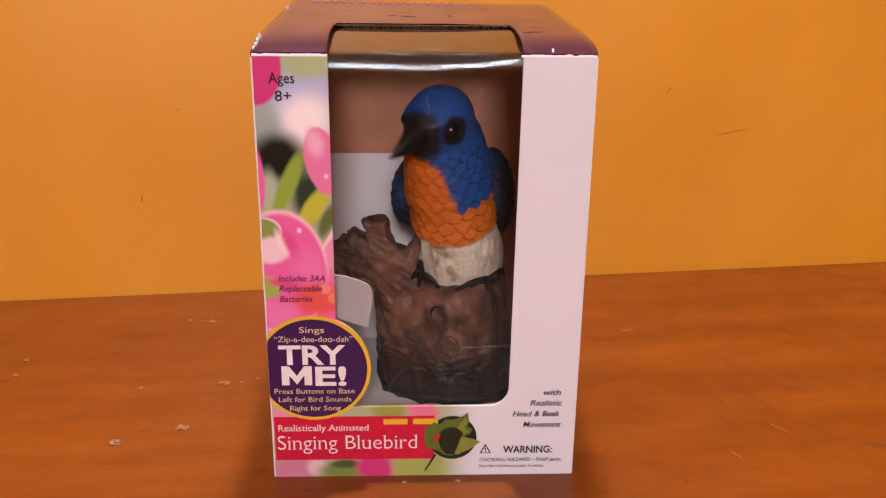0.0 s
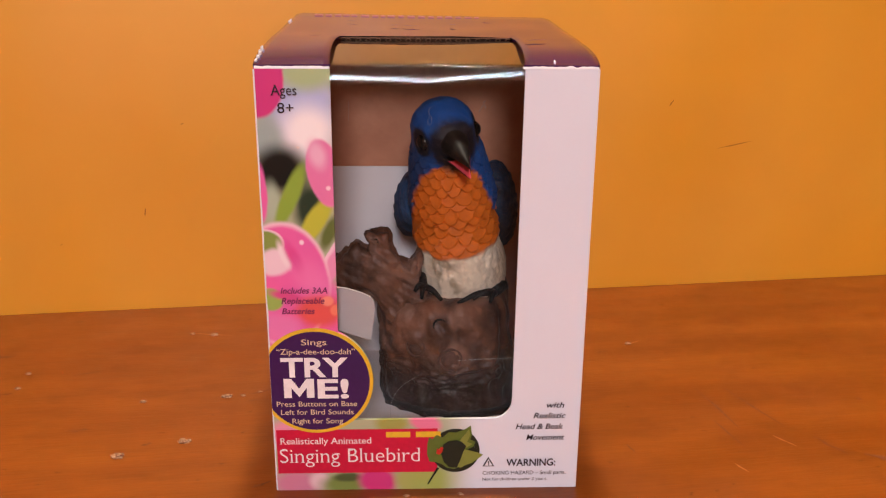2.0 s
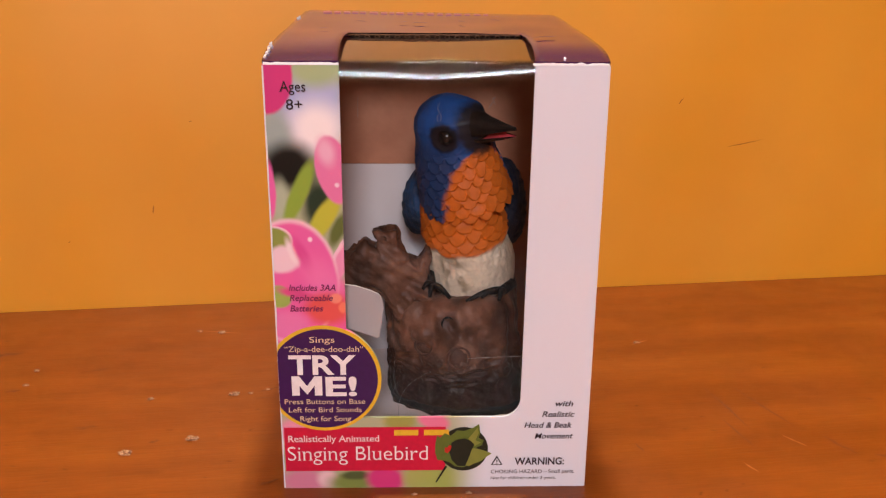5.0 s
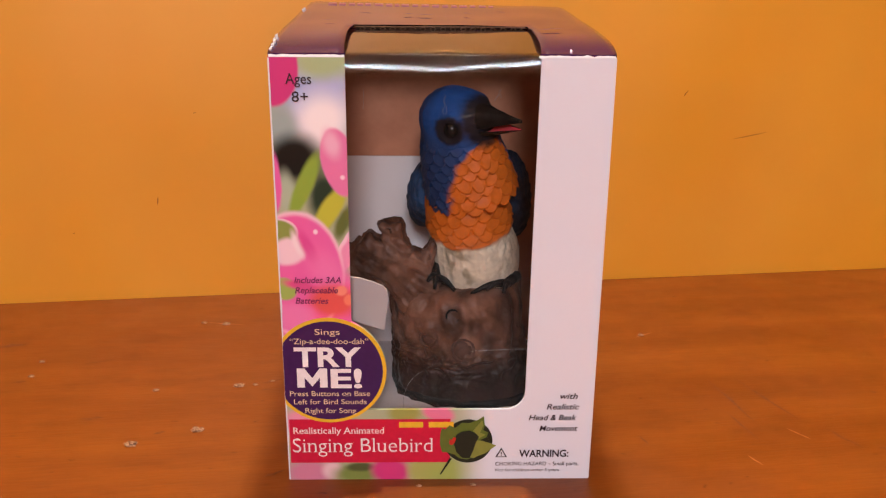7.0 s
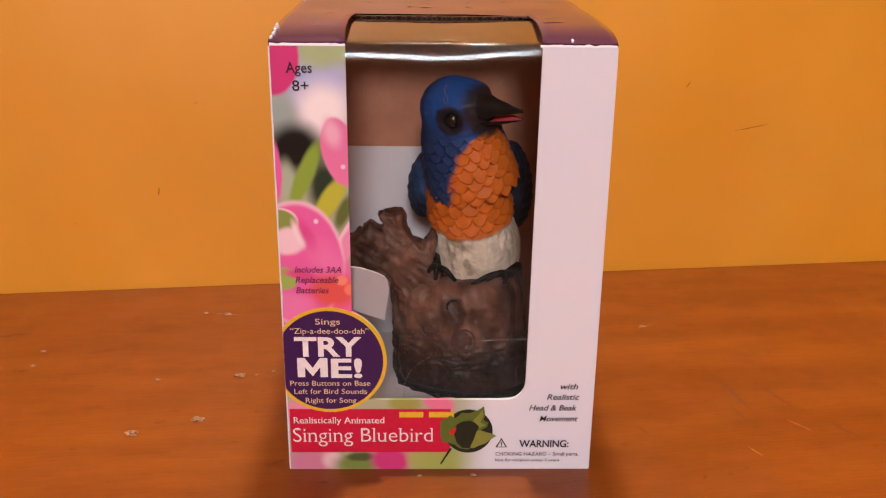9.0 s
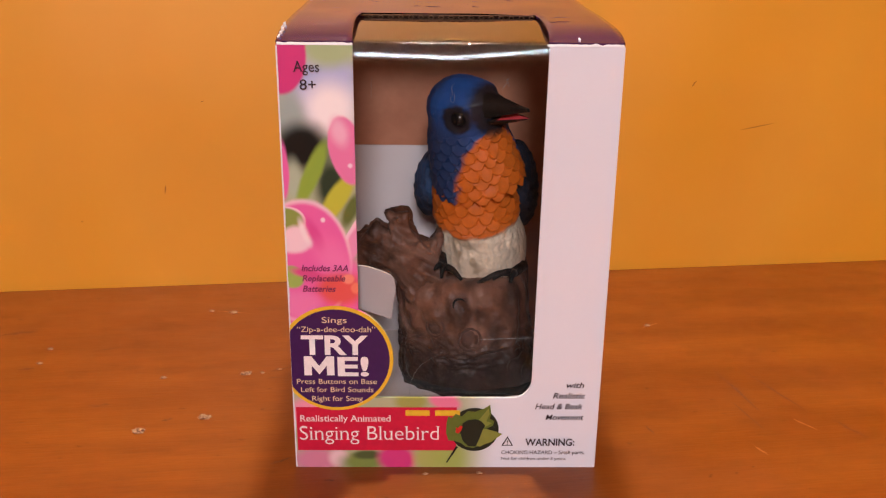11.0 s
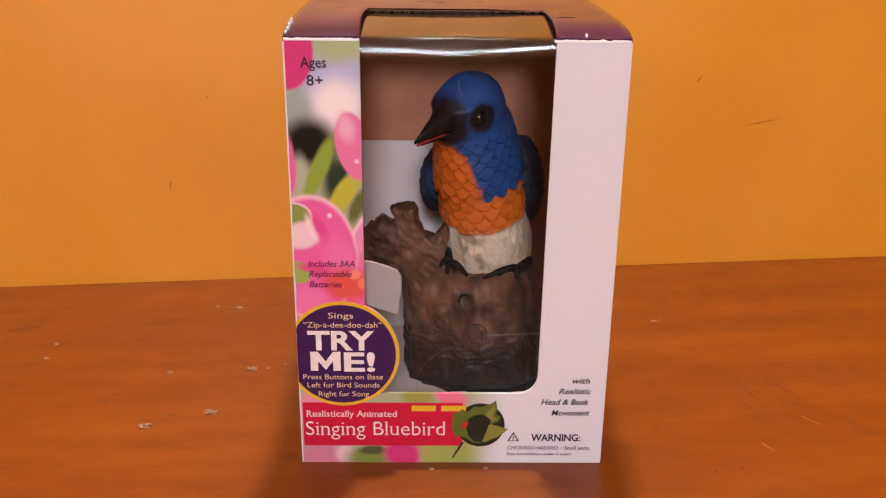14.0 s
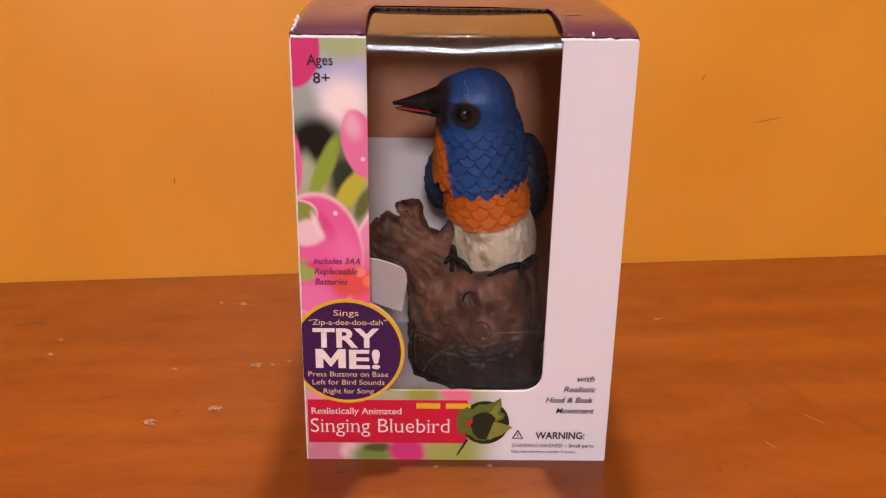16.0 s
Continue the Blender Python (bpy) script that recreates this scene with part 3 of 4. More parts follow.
def printing(b):
    cx, cz = BADGE_C
    ring = part("badge", disc(cx, cz, BADGE_R, -0.0006, -0.0001), GOLD, b, "round gold-rimmed purple badge")
    part("badge_field", disc(cx, cz, BADGE_R - 0.0022, -0.0009, -0.0006), BADGE, ring)
    lettering("Sings", -0.0755, -0.0605, 0.1005, 0.0040, CREAM, ring)
    lettering("\u201cZip-a-dee-doo-dah\u201d", -0.0905, -0.0435, 0.0945, 0.0038, CREAM, ring)
    lettering("TRY", -0.0885, -0.0480, 0.0798, 0.0128, PALE, ring, bold=0.030)
    x0, x1, z0, z1 = -0.0872, -0.0688, 0.0655, 0.0783
    stem, mid = 0.0046, (x0 + x1) / 2
    m = [(x0, z0), (x0, z1), (x0 + stem, z1), (mid, z0 + 0.0062), (x1 - stem, z1), (x1, z1), (x1, z0), (x1 - stem, z0), (x1 - stem, z1 - 0.0062), (mid, z0 + 0.0006), (x0 + stem, z1 - 0.0062), (x0 + stem, z0)]
    part("lettering", plate(m, -0.0012, -0.0010), PALE, ring)
    lettering("E!", -0.0668, -0.0478, 0.0655, 0.0128, PALE, ring, bold=0.030)
    lettering("Press Buttons on Base", -0.0920, -0.0430, 0.0597, 0.0036, CREAM, ring)
    lettering("Left for Bird Sounds", -0.0897, -0.0452, 0.0541, 0.0036, CREAM, ring)
    lettering("Right for Song", -0.0830, -0.0518, 0.0480, 0.0036, CREAM, ring)
    band = part("title_band", box(-0.0935, 0.0065, -0.0005, -0.0001, 0.0125, 0.0430), CRIMSON, b, "crimson title band")
    lettering("Realistically Animated", -0.0913, -0.0348, 0.0336, 0.0046, PALE, band, bold=0.002, serif=True)
    lettering("Singing Bluebird", -0.0918, -0.0045, 0.0205, 0.0105, PALE, band, bold=-0.008, serif=True)
    # maker's mark as plain shapes
    for x0, x1 in ((-0.0255, -0.0105), (-0.0070, 0.0085)):
        part("mark_bar", box(x0, x1, -0.0009, -0.0005, 0.0375, 0.0412), GOLD, band)
    mark = part("round_mark", disc(0.0178, 0.0275, 0.0152, -0.0008, -0.0001), NEAR_BLACK, b, "dark round mark with green leaves")

    def leaf(points, mat, y):
        part("leaf_shape", plate(points, y, y + 0.0002), mat, mark)

    leaf([(0.0, 0.0255), (0.0002, 0.0327), (0.0012, 0.0372), (0.0033, 0.036), (0.0059, 0.039), (0.0096, 0.0371), (0.0135, 0.0408), (0.0182, 0.0405), (0.0236, 0.0427), (0.0272, 0.0453), (0.028, 0.0391), (0.027, 0.0355), (0.0302, 0.0338),
          (0.0292, 0.0307), (0.0256, 0.0283), (0.0239, 0.0174), (0.0172, 0.0147), (0.0124, 0.0156), (0.0092, 0.0183), (0.0052, 0.0198), (0.0015, 0.0201)], LEAF, -0.0011)
    leaf([(0.0190, 0.0285), (0.0256, 0.0283), (0.0312, 0.0266), (0.0353, 0.0248), (0.0314, 0.0217), (0.0286, 0.0193), (0.0239, 0.0174), (0.0212, 0.0157), (0.0180, 0.0170)], LEAF_LIGHT, -0.0014)
    leaf([(0.0205, 0.0350), (0.0262, 0.0428), (0.0270, 0.0390), (0.0250, 0.0340), (0.0285, 0.0325), (0.0245, 0.0300)], LEAF_LIGHT, -0.0014)
    leaf([(0.0255, 0.0290), (0.0296, 0.0310), (0.0318, 0.0268)], NEAR_BLACK, -0.0016)
    leaf([(0.0102, 0.0328), (0.0136, 0.035), (0.0183, 0.0357), (0.0218, 0.0343), (0.0244, 0.0314), (0.0226, 0.0274), (0.021, 0.022), (0.0188, 0.0162), (0.014, 0.0165), (0.0104, 0.0205), (0.0087, 0.0265)], NEAR_BLACK, -0.0020)
    leaf([(0.0058, 0.0265), (0.0061, 0.0301), (0.0074, 0.0292), (0.0086, 0.0313), (0.0102, 0.0306), (0.0093, 0.0274), (0.0074, 0.0256)], RED_INK, -0.0022)
    leaf([(0.0063, 0.0161), (0.0076, 0.0154), (0.0008, 0.0039), (0.0002, 0.0044)], NEAR_BLACK, -0.0013)
    lettering("Ages", -0.0862, -0.0718, 0.2496, 0.0060, DARK, b, bold=0.002, serif=True)
    lettering("8+", -0.0828, -0.0738, 0.2398, 0.0060, DARK, b, bold=0.002, serif=True)
    lettering("Includes 3AA", -0.0862, -0.0588, 0.1336, 0.0040, PLUM, b, lean=0.25, bold=0.012)
    lettering("Replaceable", -0.0860, -0.0606, 0.1272, 0.0040, PLUM, b, lean=0.25, bold=0.012)
    lettering("Batteries", -0.0860, -0.0665, 0.1206, 0.0040, PLUM, b, lean=0.25, bold=0.012)
    lettering("with", 0.0740, 0.0850, 0.0573, 0.0040, DARK, b, lean=0.25, bold=0.012)
    lettering("Realistic", 0.0660, 0.0862, 0.0500, 0.0040, DARK, b, lean=0.25, bold=0.012)
    lettering("Head & Beak", 0.0552, 0.0850, 0.0425, 0.0040, DARK, b, lean=0.25, bold=0.012)
    lettering("Movement", 0.0620, 0.0860, 0.0349, 0.0040, DARK, b, lean=0.25, bold=0.012)
    lettering("WARNING:", 0.0500, 0.0812, 0.0165, 0.0052, DARK, b, bold=0.02)
    lettering("CHOKING HAZARD \u2013 Small parts.", 0.0352, 0.0880, 0.0103, 0.0028, DARK, b)
    lettering("Not for children under 3 years.", 0.0352, 0.0765, 0.0061, 0.0022, DARK, b)
    tri = part("warning_sign", plate([(0.0352, 0.0160), (0.0424, 0.0160), (0.0388, 0.0226)], -0.0006, -0.0001), DARK, b, "black warning triangle")
    part("triangle_field", plate([(0.0363, 0.0167), (0.0413, 0.0167), (0.0388, 0.0213)], -0.0009, -0.0006), WHITE_CARD, tri)
    lettering("!", 0.0384, 0.0392, 0.0174, 0.0030, DARK, tri, bold=0.02, y=-0.0013)


# ---- inside the box ----
def insert_flap():
    f = thing("cardboard_flap", (0, 0, 0.0026), "folded white cardboard insert beside the stump", "cardboard")
    out = [(-0.064, 0.1010), (-0.064, 0.1292), (-0.0565, 0.1289), (-0.0491, 0.1279), (-0.0403, 0.1250), (-0.0350, 0.1225), (-0.0328, 0.1195), (-0.0319, 0.1138), (-0.0350, 0.0935), (-0.0437, 0.0962), (-0.0540, 0.0998)]
    bm = plate([(x, z - 0.0026) for x, z in out], 0.022, 0.0238)
    part("face", bm, FLAP_SHADED, f)
    bm = plate([(-0.0545, 0.0996), (-0.0437, 0.0958), (-0.0346, 0.0932), (-0.0352, 0.0905), (-0.0440, 0.0935), (-0.0545, 0.0972)], 0.0226, 0.036)
    part("fold", bm, EDGE, f, "bare brown folded edge")
    card = thing("backing_card", (0, 0, 0.0026), "plain white backing card against the rear of the box", "cardboard")
    part("sheet", box(-0.0925, 0.030, 0.2055, 0.2070, 0.0, 0.1615, 0.0004), INSERT, card)
    part("floor_sheet", box(-0.0925, 0.0925, 0.004, 0.2050, 0.0001, 0.0012), INSERT, card)
    part("support", box(-0.0900, -0.0560, 0.024, 0.0255, 0.0, 0.128), WHITE_CARD, f)
    return f


# ---- the singing bird ----
ORIGIN = Vector((0.0105, 0.137, 0.0039))
AXIS = Vector((-0.1399, -0.4266, 1.0)).normalized()
PIVOT = Vector((0.0212, 0.1255, 0.150))
REST = Matrix.Translation(PIVOT - ORIGIN) @ Vector((0, 0, 1)).rotation_difference(AXIS).to_matrix().to_4x4()
ORANGE, BLUE, DUSK, INK, CREAMY = (0.66, 0.145, 0.013), (0.011, 0.072, 0.27), (0.016, 0.038, 0.105), (0.010, 0.009, 0.010), (0.80, 0.67, 0.51)


def body_of_rings(table, n_round, n_along):
    """Rings from rows of (height, half width, front, back); angle 0 is the front."""
    tab = np.array(table)
    s = np.linspace(0, 1, n_along)
    dist = np.concatenate([[0], np.cumsum(np.hypot(np.diff(tab[:, 0]), np.diff(tab[:, 1])))])
    dist /= dist[-1]
    cols = [np.interp(s, dist, tab[:, k]) for k in range(4)]
    k = np.hanning(9)[1:-1]
    k /= k.sum()
    cols = [np.concatenate([c[:3], np.convolve(c, k, "valid"), c[-3:]]) for c in cols]
    th = np.linspace(-math.pi, math.pi, n_round, endpoint=False)
    z, rx, fr, bk = [c[:, None] for c in cols]
    depth = np.where(np.abs(th)[None] < math.pi / 2, fr, bk)
    x = rx * np.sin(th)[None]
    y = -depth * np.cos(th)[None]
    return np.stack([x, y, z + 0 * x], -1), np.broadcast_to(th[None], x.shape), z + 0 * x


def feathers(th, z, count, height, lift):
    """Relief of overlapping rounded feathers: upper rows lie over lower ones."""
    best = np.zeros_like(z)
    done = np.zeros_like(z, bool)
    for row in range(16, -14, -1):
        a = th * count / (2 * math.pi) + (0.5 if row % 2 else 0.0)
        k = np.floor(a + 0.5)
        a = a - k
        wob = 0.14 * np.sin(k * 12.9898 + row * 78.233)
        low = height * (row + wob + 0.62 * (2 * np.abs(a)) ** 3.2)
        inside = (z >= low) & ~done
        rise = np.clip((z - low) / (1.6 * height), 0, 1)
        edge = sstep(0.0, 0.0007, z - low)
        best = np.where(inside, lift * (1 - rise) * edge * (1 - 0.10 * (2 * np.abs(a)) ** 2), best)
        done |= inside
    return best


def outward(xyz):
    n = np.cross(np.roll(xyz, -1, 1) - np.roll(xyz, 1, 1), np.gradient(xyz, axis=0))
    n /= np.maximum(np.linalg.norm(n, axis=-1, keepdims=True), 1e-9)
    return n


def head_and_breast(toy):
    table = [(0.006, 0.0312, 0.0318, 0.0312), (0.014, 0.0310, 0.0316, 0.0310), (0.024, 0.0298, 0.0308, 0.0304), (0.036, 0.0276, 0.0296, 0.0290), (0.048, 0.0254, 0.0278, 0.0268),
             (0.058, 0.0242, 0.0286, 0.0250), (0.066, 0.0236, 0.0312, 0.0236), (0.074, 0.0229, 0.0316, 0.0220), (0.0790, 0.0213, 0.0296, 0.0200), (0.0838, 0.0176, 0.0244, 0.0164), (0.0872, 0.0128, 0.0162, 0.0118),
             (0.0893, 0.0076, 0.0096, 0.0070), (0.0902, 0.0034, 0.0042, 0.0030), (0.0904, 0.0004, 0.0004, 0.0004)]
    xyz, th, z = body_of_rings([(h, w * 0.935, f, b) for h, w, f, b in table], 300, 180)
    # zigzag lower rim
    rim = 0.0140 - 0.0046 * (1 - np.abs(2 * np.abs((th * 18 / (2 * math.pi)) % 1.0 - 0.5)) ** 1.5)
    low = sstep(0.022, 0.006, z)
    xyz[..., 2] = z = z + low * (rim - 0.007)
    n = outward(xyz)
    body = sstep(0.064, 0.050, z)
    d = feathers(th + 0.075 * noise_field(xyz, 75.0, 21.0), z + 0.0026 * noise_field(xyz, 85.0, 33.0), 19, 0.0066, 0.0031) * body
    back = sstep(1.0, 2.0, np.abs(th))
    d += 0.0005 * noise_field(xyz, 220.0) * (1 - body) * (0.3 + 0.7 * back)
    eye_at = np.array([(s * 0.0198, -0.0130, 0.0712) for s in (-1, 1)])
    de = np.min([np.linalg.norm(xyz - e, axis=-1) for e in eye_at], 0)
    d -= 0.0012 * sstep(0.009, 0.004, de)
    # brow ridge running to the bill
    d += 0.0012 * np.exp(-((z - 0.0795) / 0.003) ** 2) * np.exp(-((np.abs(th) - 0.75) / 0.45) ** 2)
    xyz = xyz + n * d[..., None]
    tt = np.degrees(th)
    half = np.where(tt > -22, np.interp(z, [0.0, 0.012, 0.03, 0.047, 0.055, 0.061], [42, 42, 38, 26, 12, -30]), np.interp(z, [0.0, 0.012, 0.03, 0.047, 0.055, 0.061], [86, 84, 74, 58, 38, 0]))
    over = np.where(tt > -22, tt - half, -tt - half)
    fuzz = 5 * noise_field(xyz, 260.0) + 4 * noise_field(xyz, 90.0, 7.0)
    orange = sstep(5, -5, over + fuzz)
    # darker blue round the back and below the eye on the bird's right
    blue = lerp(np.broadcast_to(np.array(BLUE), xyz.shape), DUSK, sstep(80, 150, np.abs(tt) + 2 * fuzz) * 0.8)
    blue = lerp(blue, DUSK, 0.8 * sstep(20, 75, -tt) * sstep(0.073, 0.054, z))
    c = lerp(blue, ORANGE, orange)
    # shade under the feather edges, put into the orange as a darker tone
    crevice_shade = sstep(0.0002, 0.0, d) * body
    c = lerp(c, (0.26, 0.036, 0.005), 0.6 * crevice_shade * orange)
    c = lerp(c, INK, sstep(0.0118, 0.0086, de + 0.0012 * noise_field(xyz, 300.0, 3.0)) * 0.97)
    face = np.linalg.norm((xyz - np.array((0, -0.0325, 0.0715))) / np.array((0.0195, 0.020, 0.0195)), axis=-1)
    c = lerp(c, INK, sstep(1.20, 0.78, face + 0.12 * noise_field(xyz, 320.0, 5.0)) * 0.97)
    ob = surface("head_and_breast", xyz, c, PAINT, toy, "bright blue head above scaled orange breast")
    for s in (-1, 1):
        bm = bmesh.new()
        bmesh.ops.create_uvsphere(bm, u_segments=24, v_segments=14, radius=0.0058)
        bmesh.ops.translate(bm, verts=bm.verts[:], vec=(s * 0.0164, -0.0134, 0.0712))
        part("eye", bm, EYE, ob, "glossy black eye", smooth=True)
    # upper bill
    n_r, rows, cols = 28, [], []
    for k in range(26):
        s = k / 25
        y = -0.0215 - 0.0370 * s
        w = 0.0112 * (1 - s) ** 1.05 + 0.0004
        top = 0.0752 + 0.0085 * (1 - s) ** 1.35
        bot = 0.0655 + 0.0076 * s - 0.0006 * s ** 6
        mid = bot + (top - bot) * 0.22
        row = []
        for j in range(n_r):
            a = 2 * math.pi * j / n_r
            zz = mid + (top - mid) * max(0, math.sin(a)) ** 0.62 - (mid - bot) * max(0, -math.sin(a))
            nostril = 0.0012 * math.exp(-((y + 0.0370) / 0.0020) ** 2) * math.exp(-((math.sin(a) - 0.55) / 0.25) ** 2)
            row.append((math.cos(a) * (w - nostril), y, zz))
        rows.append(row)
    xyz = np.array(rows)
    c = np.broadcast_to(np.array((0.013, 0.011, 0.011)), xyz.shape).copy()
    surface("upper_beak", xyz, c, BLACK, ob, "black pointed upper beak")
    return ob


BEAK_HINGE = Vector((0, -0.0215, 0.0664))


def lower_beak(head):
    """Lower bill with a pink upper side, hinged at the origin of its mesh."""
    bm = bmesh.new()
    rows = []
    for k in range(18):
        s = k / 17
        y = -0.0350 * s
        w = 0.0102 * (1 - s) ** 1.0 + 0.0006
        deep = 0.0072 * (1 - s) ** 0.75 + 0.0005
        up = 0.0062 * s
        row = [(math.cos(a) * w, y, up - deep * math.sin(a) + 0.0002) for a in np.linspace(0, math.pi, 12)]
        inner = [(x, y, up - 0.0003 - 0.0014 * (1 - (x / w) ** 2) * (1 - s)) for x in np.linspace(-w * 0.86, w * 0.86, 7)]
        rows.append(row + inner)
    bm, made = grid_mesh(rows, True)
    bm.faces.new(made[-1])
    bm.normal_update()
    for f in bm.faces:
        c = f.calc_center_median()
        f.material_index = 1 if c.y < -0.0125 and c.z > 0.0062 * -c.y / 0.0350 - 0.0018 and abs(f.normal.z) > 0.6 else 0
    bmesh.ops.recalc_face_normals(bm, faces=bm.faces[:])
    ob = part("lower_beak", bm, [BLACK, flat("pink_mouth", (0.72, 0.07, 0.09), 0.35)], head, "black lower beak, pink inside", smooth=True)
    ob.location = BEAK_HINGE
    return ob


def lower_body(toy):
    table = [(-0.0790, 0.0006, 0.0006, 0.0006), (-0.0780, 0.0100, 0.0100, 0.0090), (-0.0740, 0.0200, 0.0205, 0.0180), (-0.0650, 0.0275, 0.0285, 0.0250), (-0.0520, 0.0312, 0.0325, 0.0290), (-0.0360, 0.0318, 0.0330, 0.0300),
             (-0.0180, 0.0312, 0.0322, 0.0304), (0.0000, 0.0300, 0.0307, 0.0300), (0.0070, 0.0290, 0.0296, 0.0290), (0.0120, 0.0272, 0.0276, 0.0270), (0.0190, 0.0255, 0.0258, 0.0252), (0.0215, 0.0240, 0.0242, 0.0236), (0.0225, 0.0180, 0.0180, 0.0180)]
    xyz, th, z = body_of_rings([(h, w * (0.935 if h > -0.02 else 0.97), f, b) for h, w, f, b in table], 300, 170)
    drop = np.clip(-z / 0.06, 0, 1)
    xyz[..., 0] = xyz[..., 0] * (1 + 0.10 * drop) + 0.0010 * drop
    xyz[..., 1] -= 0.009 * drop
    n = outward(xyz)
    fz = 0.0022 * noise_field(xyz, 120.0)
    top = sstep(-0.020, -0.015, z + fz)
    d = feathers(th + 0.085 * noise_field(xyz, 75.0, 21.0), z + 0.0028 * noise_field(xyz, 85.0, 33.0), 17, 0.0070, 0.0034) * top
    d += (0.0007 * noise_field(xyz * np.array((1, 1, 0.30)), 330.0) + 0.0005 * noise_field(xyz, 420.0, 6.0) + 0.0008 * noise_field(xyz, 70.0, 2.0)) * (1 - top)
    xyz = xyz - n * d[..., None] * np.sign(np.median((n * xyz).sum(-1)[:, 150]) * -1)
    tt = np.degrees(th)
    c = np.broadcast_to(np.array(CREAMY), xyz.shape)
    grey = noise_field(xyz, 75.0, 11.0)
    c = lerp(c, (0.58, 0.47, 0.36), 0.5 * sstep(0.0, 0.35, grey) * sstep(-0.060, -0.048, z))
    c = lerp(c, (0.30, 0.22, 0.13), 0.7 * sstep(0.012, 0.004, np.abs(xyz[..., 0] + 0.012 + 0.2 * (z + 0.03))) * sstep(0.1, -0.2, noise_field(xyz, 130.0, 4.0) - 0.1) * sstep(-0.050, -0.044, z))
    c = lerp(c, (0.66, 0.52, 0.26), sstep(-0.056, -0.070, z) * 0.8)
    c = lerp(c, ORANGE, top)
    c = lerp(c, DUSK, sstep(98, 112, np.abs(tt) + 6 * noise_field(xyz, 200.0, 9.0)))
    ob = surface("lower_body", xyz, c, PAINT, toy, "orange scaled belly over cream-white rump")
    ob.matrix_basis = REST
    return ob


def wing(toy, centre, half, lean, side):
    """A folded wing with rows of ridged feathers."""
    n_r, n_a = 72, 64
    u = np.linspace(0.001, math.pi - 0.001, n_a)[:, None]
    a = np.linspace(0, 2 * math.pi, n_r, endpoint=False)[None]
    taper = 0.55 + 0.45 * np.sin(np.clip(u * 0.82 + 0.15, 0, math.pi))
    x = half[0] * np.sin(u) * np.cos(a)
    y = half[1] * np.sin(u) * np.sin(a) * taper
    z = half[2] * np.cos(u) + 0 * x
    xyz = np.stack([x, y, z], -1)
    n = xyz / np.array(half) ** 2
    n /= np.linalg.norm(n, axis=-1, keepdims=True)
    rows = ((z + 0.35 * np.abs(y)) / 0.0075) % 1.0
    d = 0.0014 * rows + 0.0012 * np.abs(np.sin(y * 520 + np.floor((z + 0.35 * np.abs(y)) / 0.0075) * 1.7))
    xyz = xyz + n * (d * np.sin(u))[..., None]
    c = lerp(np.broadcast_to(np.array((0.030, 0.085, 0.20)), xyz.shape), (0.012, 0.020, 0.034), sstep(-0.1, 0.4, noise_field(xyz, 90.0, side)) * 0.75)
    c = lerp(c, (0.010, 0.012, 0.016), sstep(0.0, -half[2], z) * 0.8)
    # right wing is coloured much darker, standing in for the shade on that side
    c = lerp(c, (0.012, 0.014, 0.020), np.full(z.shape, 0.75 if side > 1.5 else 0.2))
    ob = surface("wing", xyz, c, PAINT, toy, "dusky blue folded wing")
    ob.matrix_basis = pose(*(Vector(centre) - ORIGIN), *lean)
    return ob


def trunk_radius(th, z):
    """Stump radii round its axis at a height."""
    flare = 1 + 0.03 * math.exp(-z / 0.012) + 0.13 * math.exp(-(((th + math.pi) % (2 * math.pi) - math.pi - 0.95) / 0.45) ** 2) * max(0.0, 1 - z / 0.09) - 0.10 * max(0.0, (z - 0.066) / 0.0135) ** 2
    flare += 0.15 * math.exp(-(((th + math.pi) % (2 * math.pi) - math.pi - 0.65) / 0.70) ** 2) * max(0.0, 1 - z / 0.065)
    c = Vector((math.cos(th), math.sin(th), 0))
    p = c * 1.6 + Vector((0, 0, z * 18))
    w = noise.noise_vector(c * 2.0 + Vector((0, 0, z * 40))) * 0.5
    ridges = 0.0026 * noise.noise(p * 1.1)
    ridges += 0.0030 * (0.35 - abs(noise.noise(c * 3.4 + Vector((0, 0, z * 38)) + w)))
    ridges += 0.0010 * (0.3 - abs(noise.noise(c * 7.5 + Vector((0, 0, z * 110)) + w * 2)))
    ridges += 0.0048 * math.exp(-((z - 0.034) / 0.010) ** 2) * (0.3 - abs(noise.noise(c * 5.0 + Vector((3, 1, z * 170)) + w * 3)))
    ridges += 0.0022 * noise.noise(c * 4.6 + Vector((7, 2, z * 75)) + w) + 0.0012 * noise.noise(c * 9.0 + Vector((1, 8, z * 150)))
    wide = 0.0465 + 0.0050 * max(0.0, math.sin(th))
    return (wide * flare + ridges, 0.0490 * flare + ridges)


def trunk_point(th, z):
    rx, ry = trunk_radius(th, z)
    lean = 0.004 * (1 - z / 0.085)
    rise = 0.030 * math.exp(-(((th % (2 * math.pi)) - 2.05) / 0.50) ** 2) * max(0.0, (z - 0.045) / 0.0345) ** 1.5
    return Vector((rx * math.sin(th) + lean, -ry * math.cos(th), z + rise))


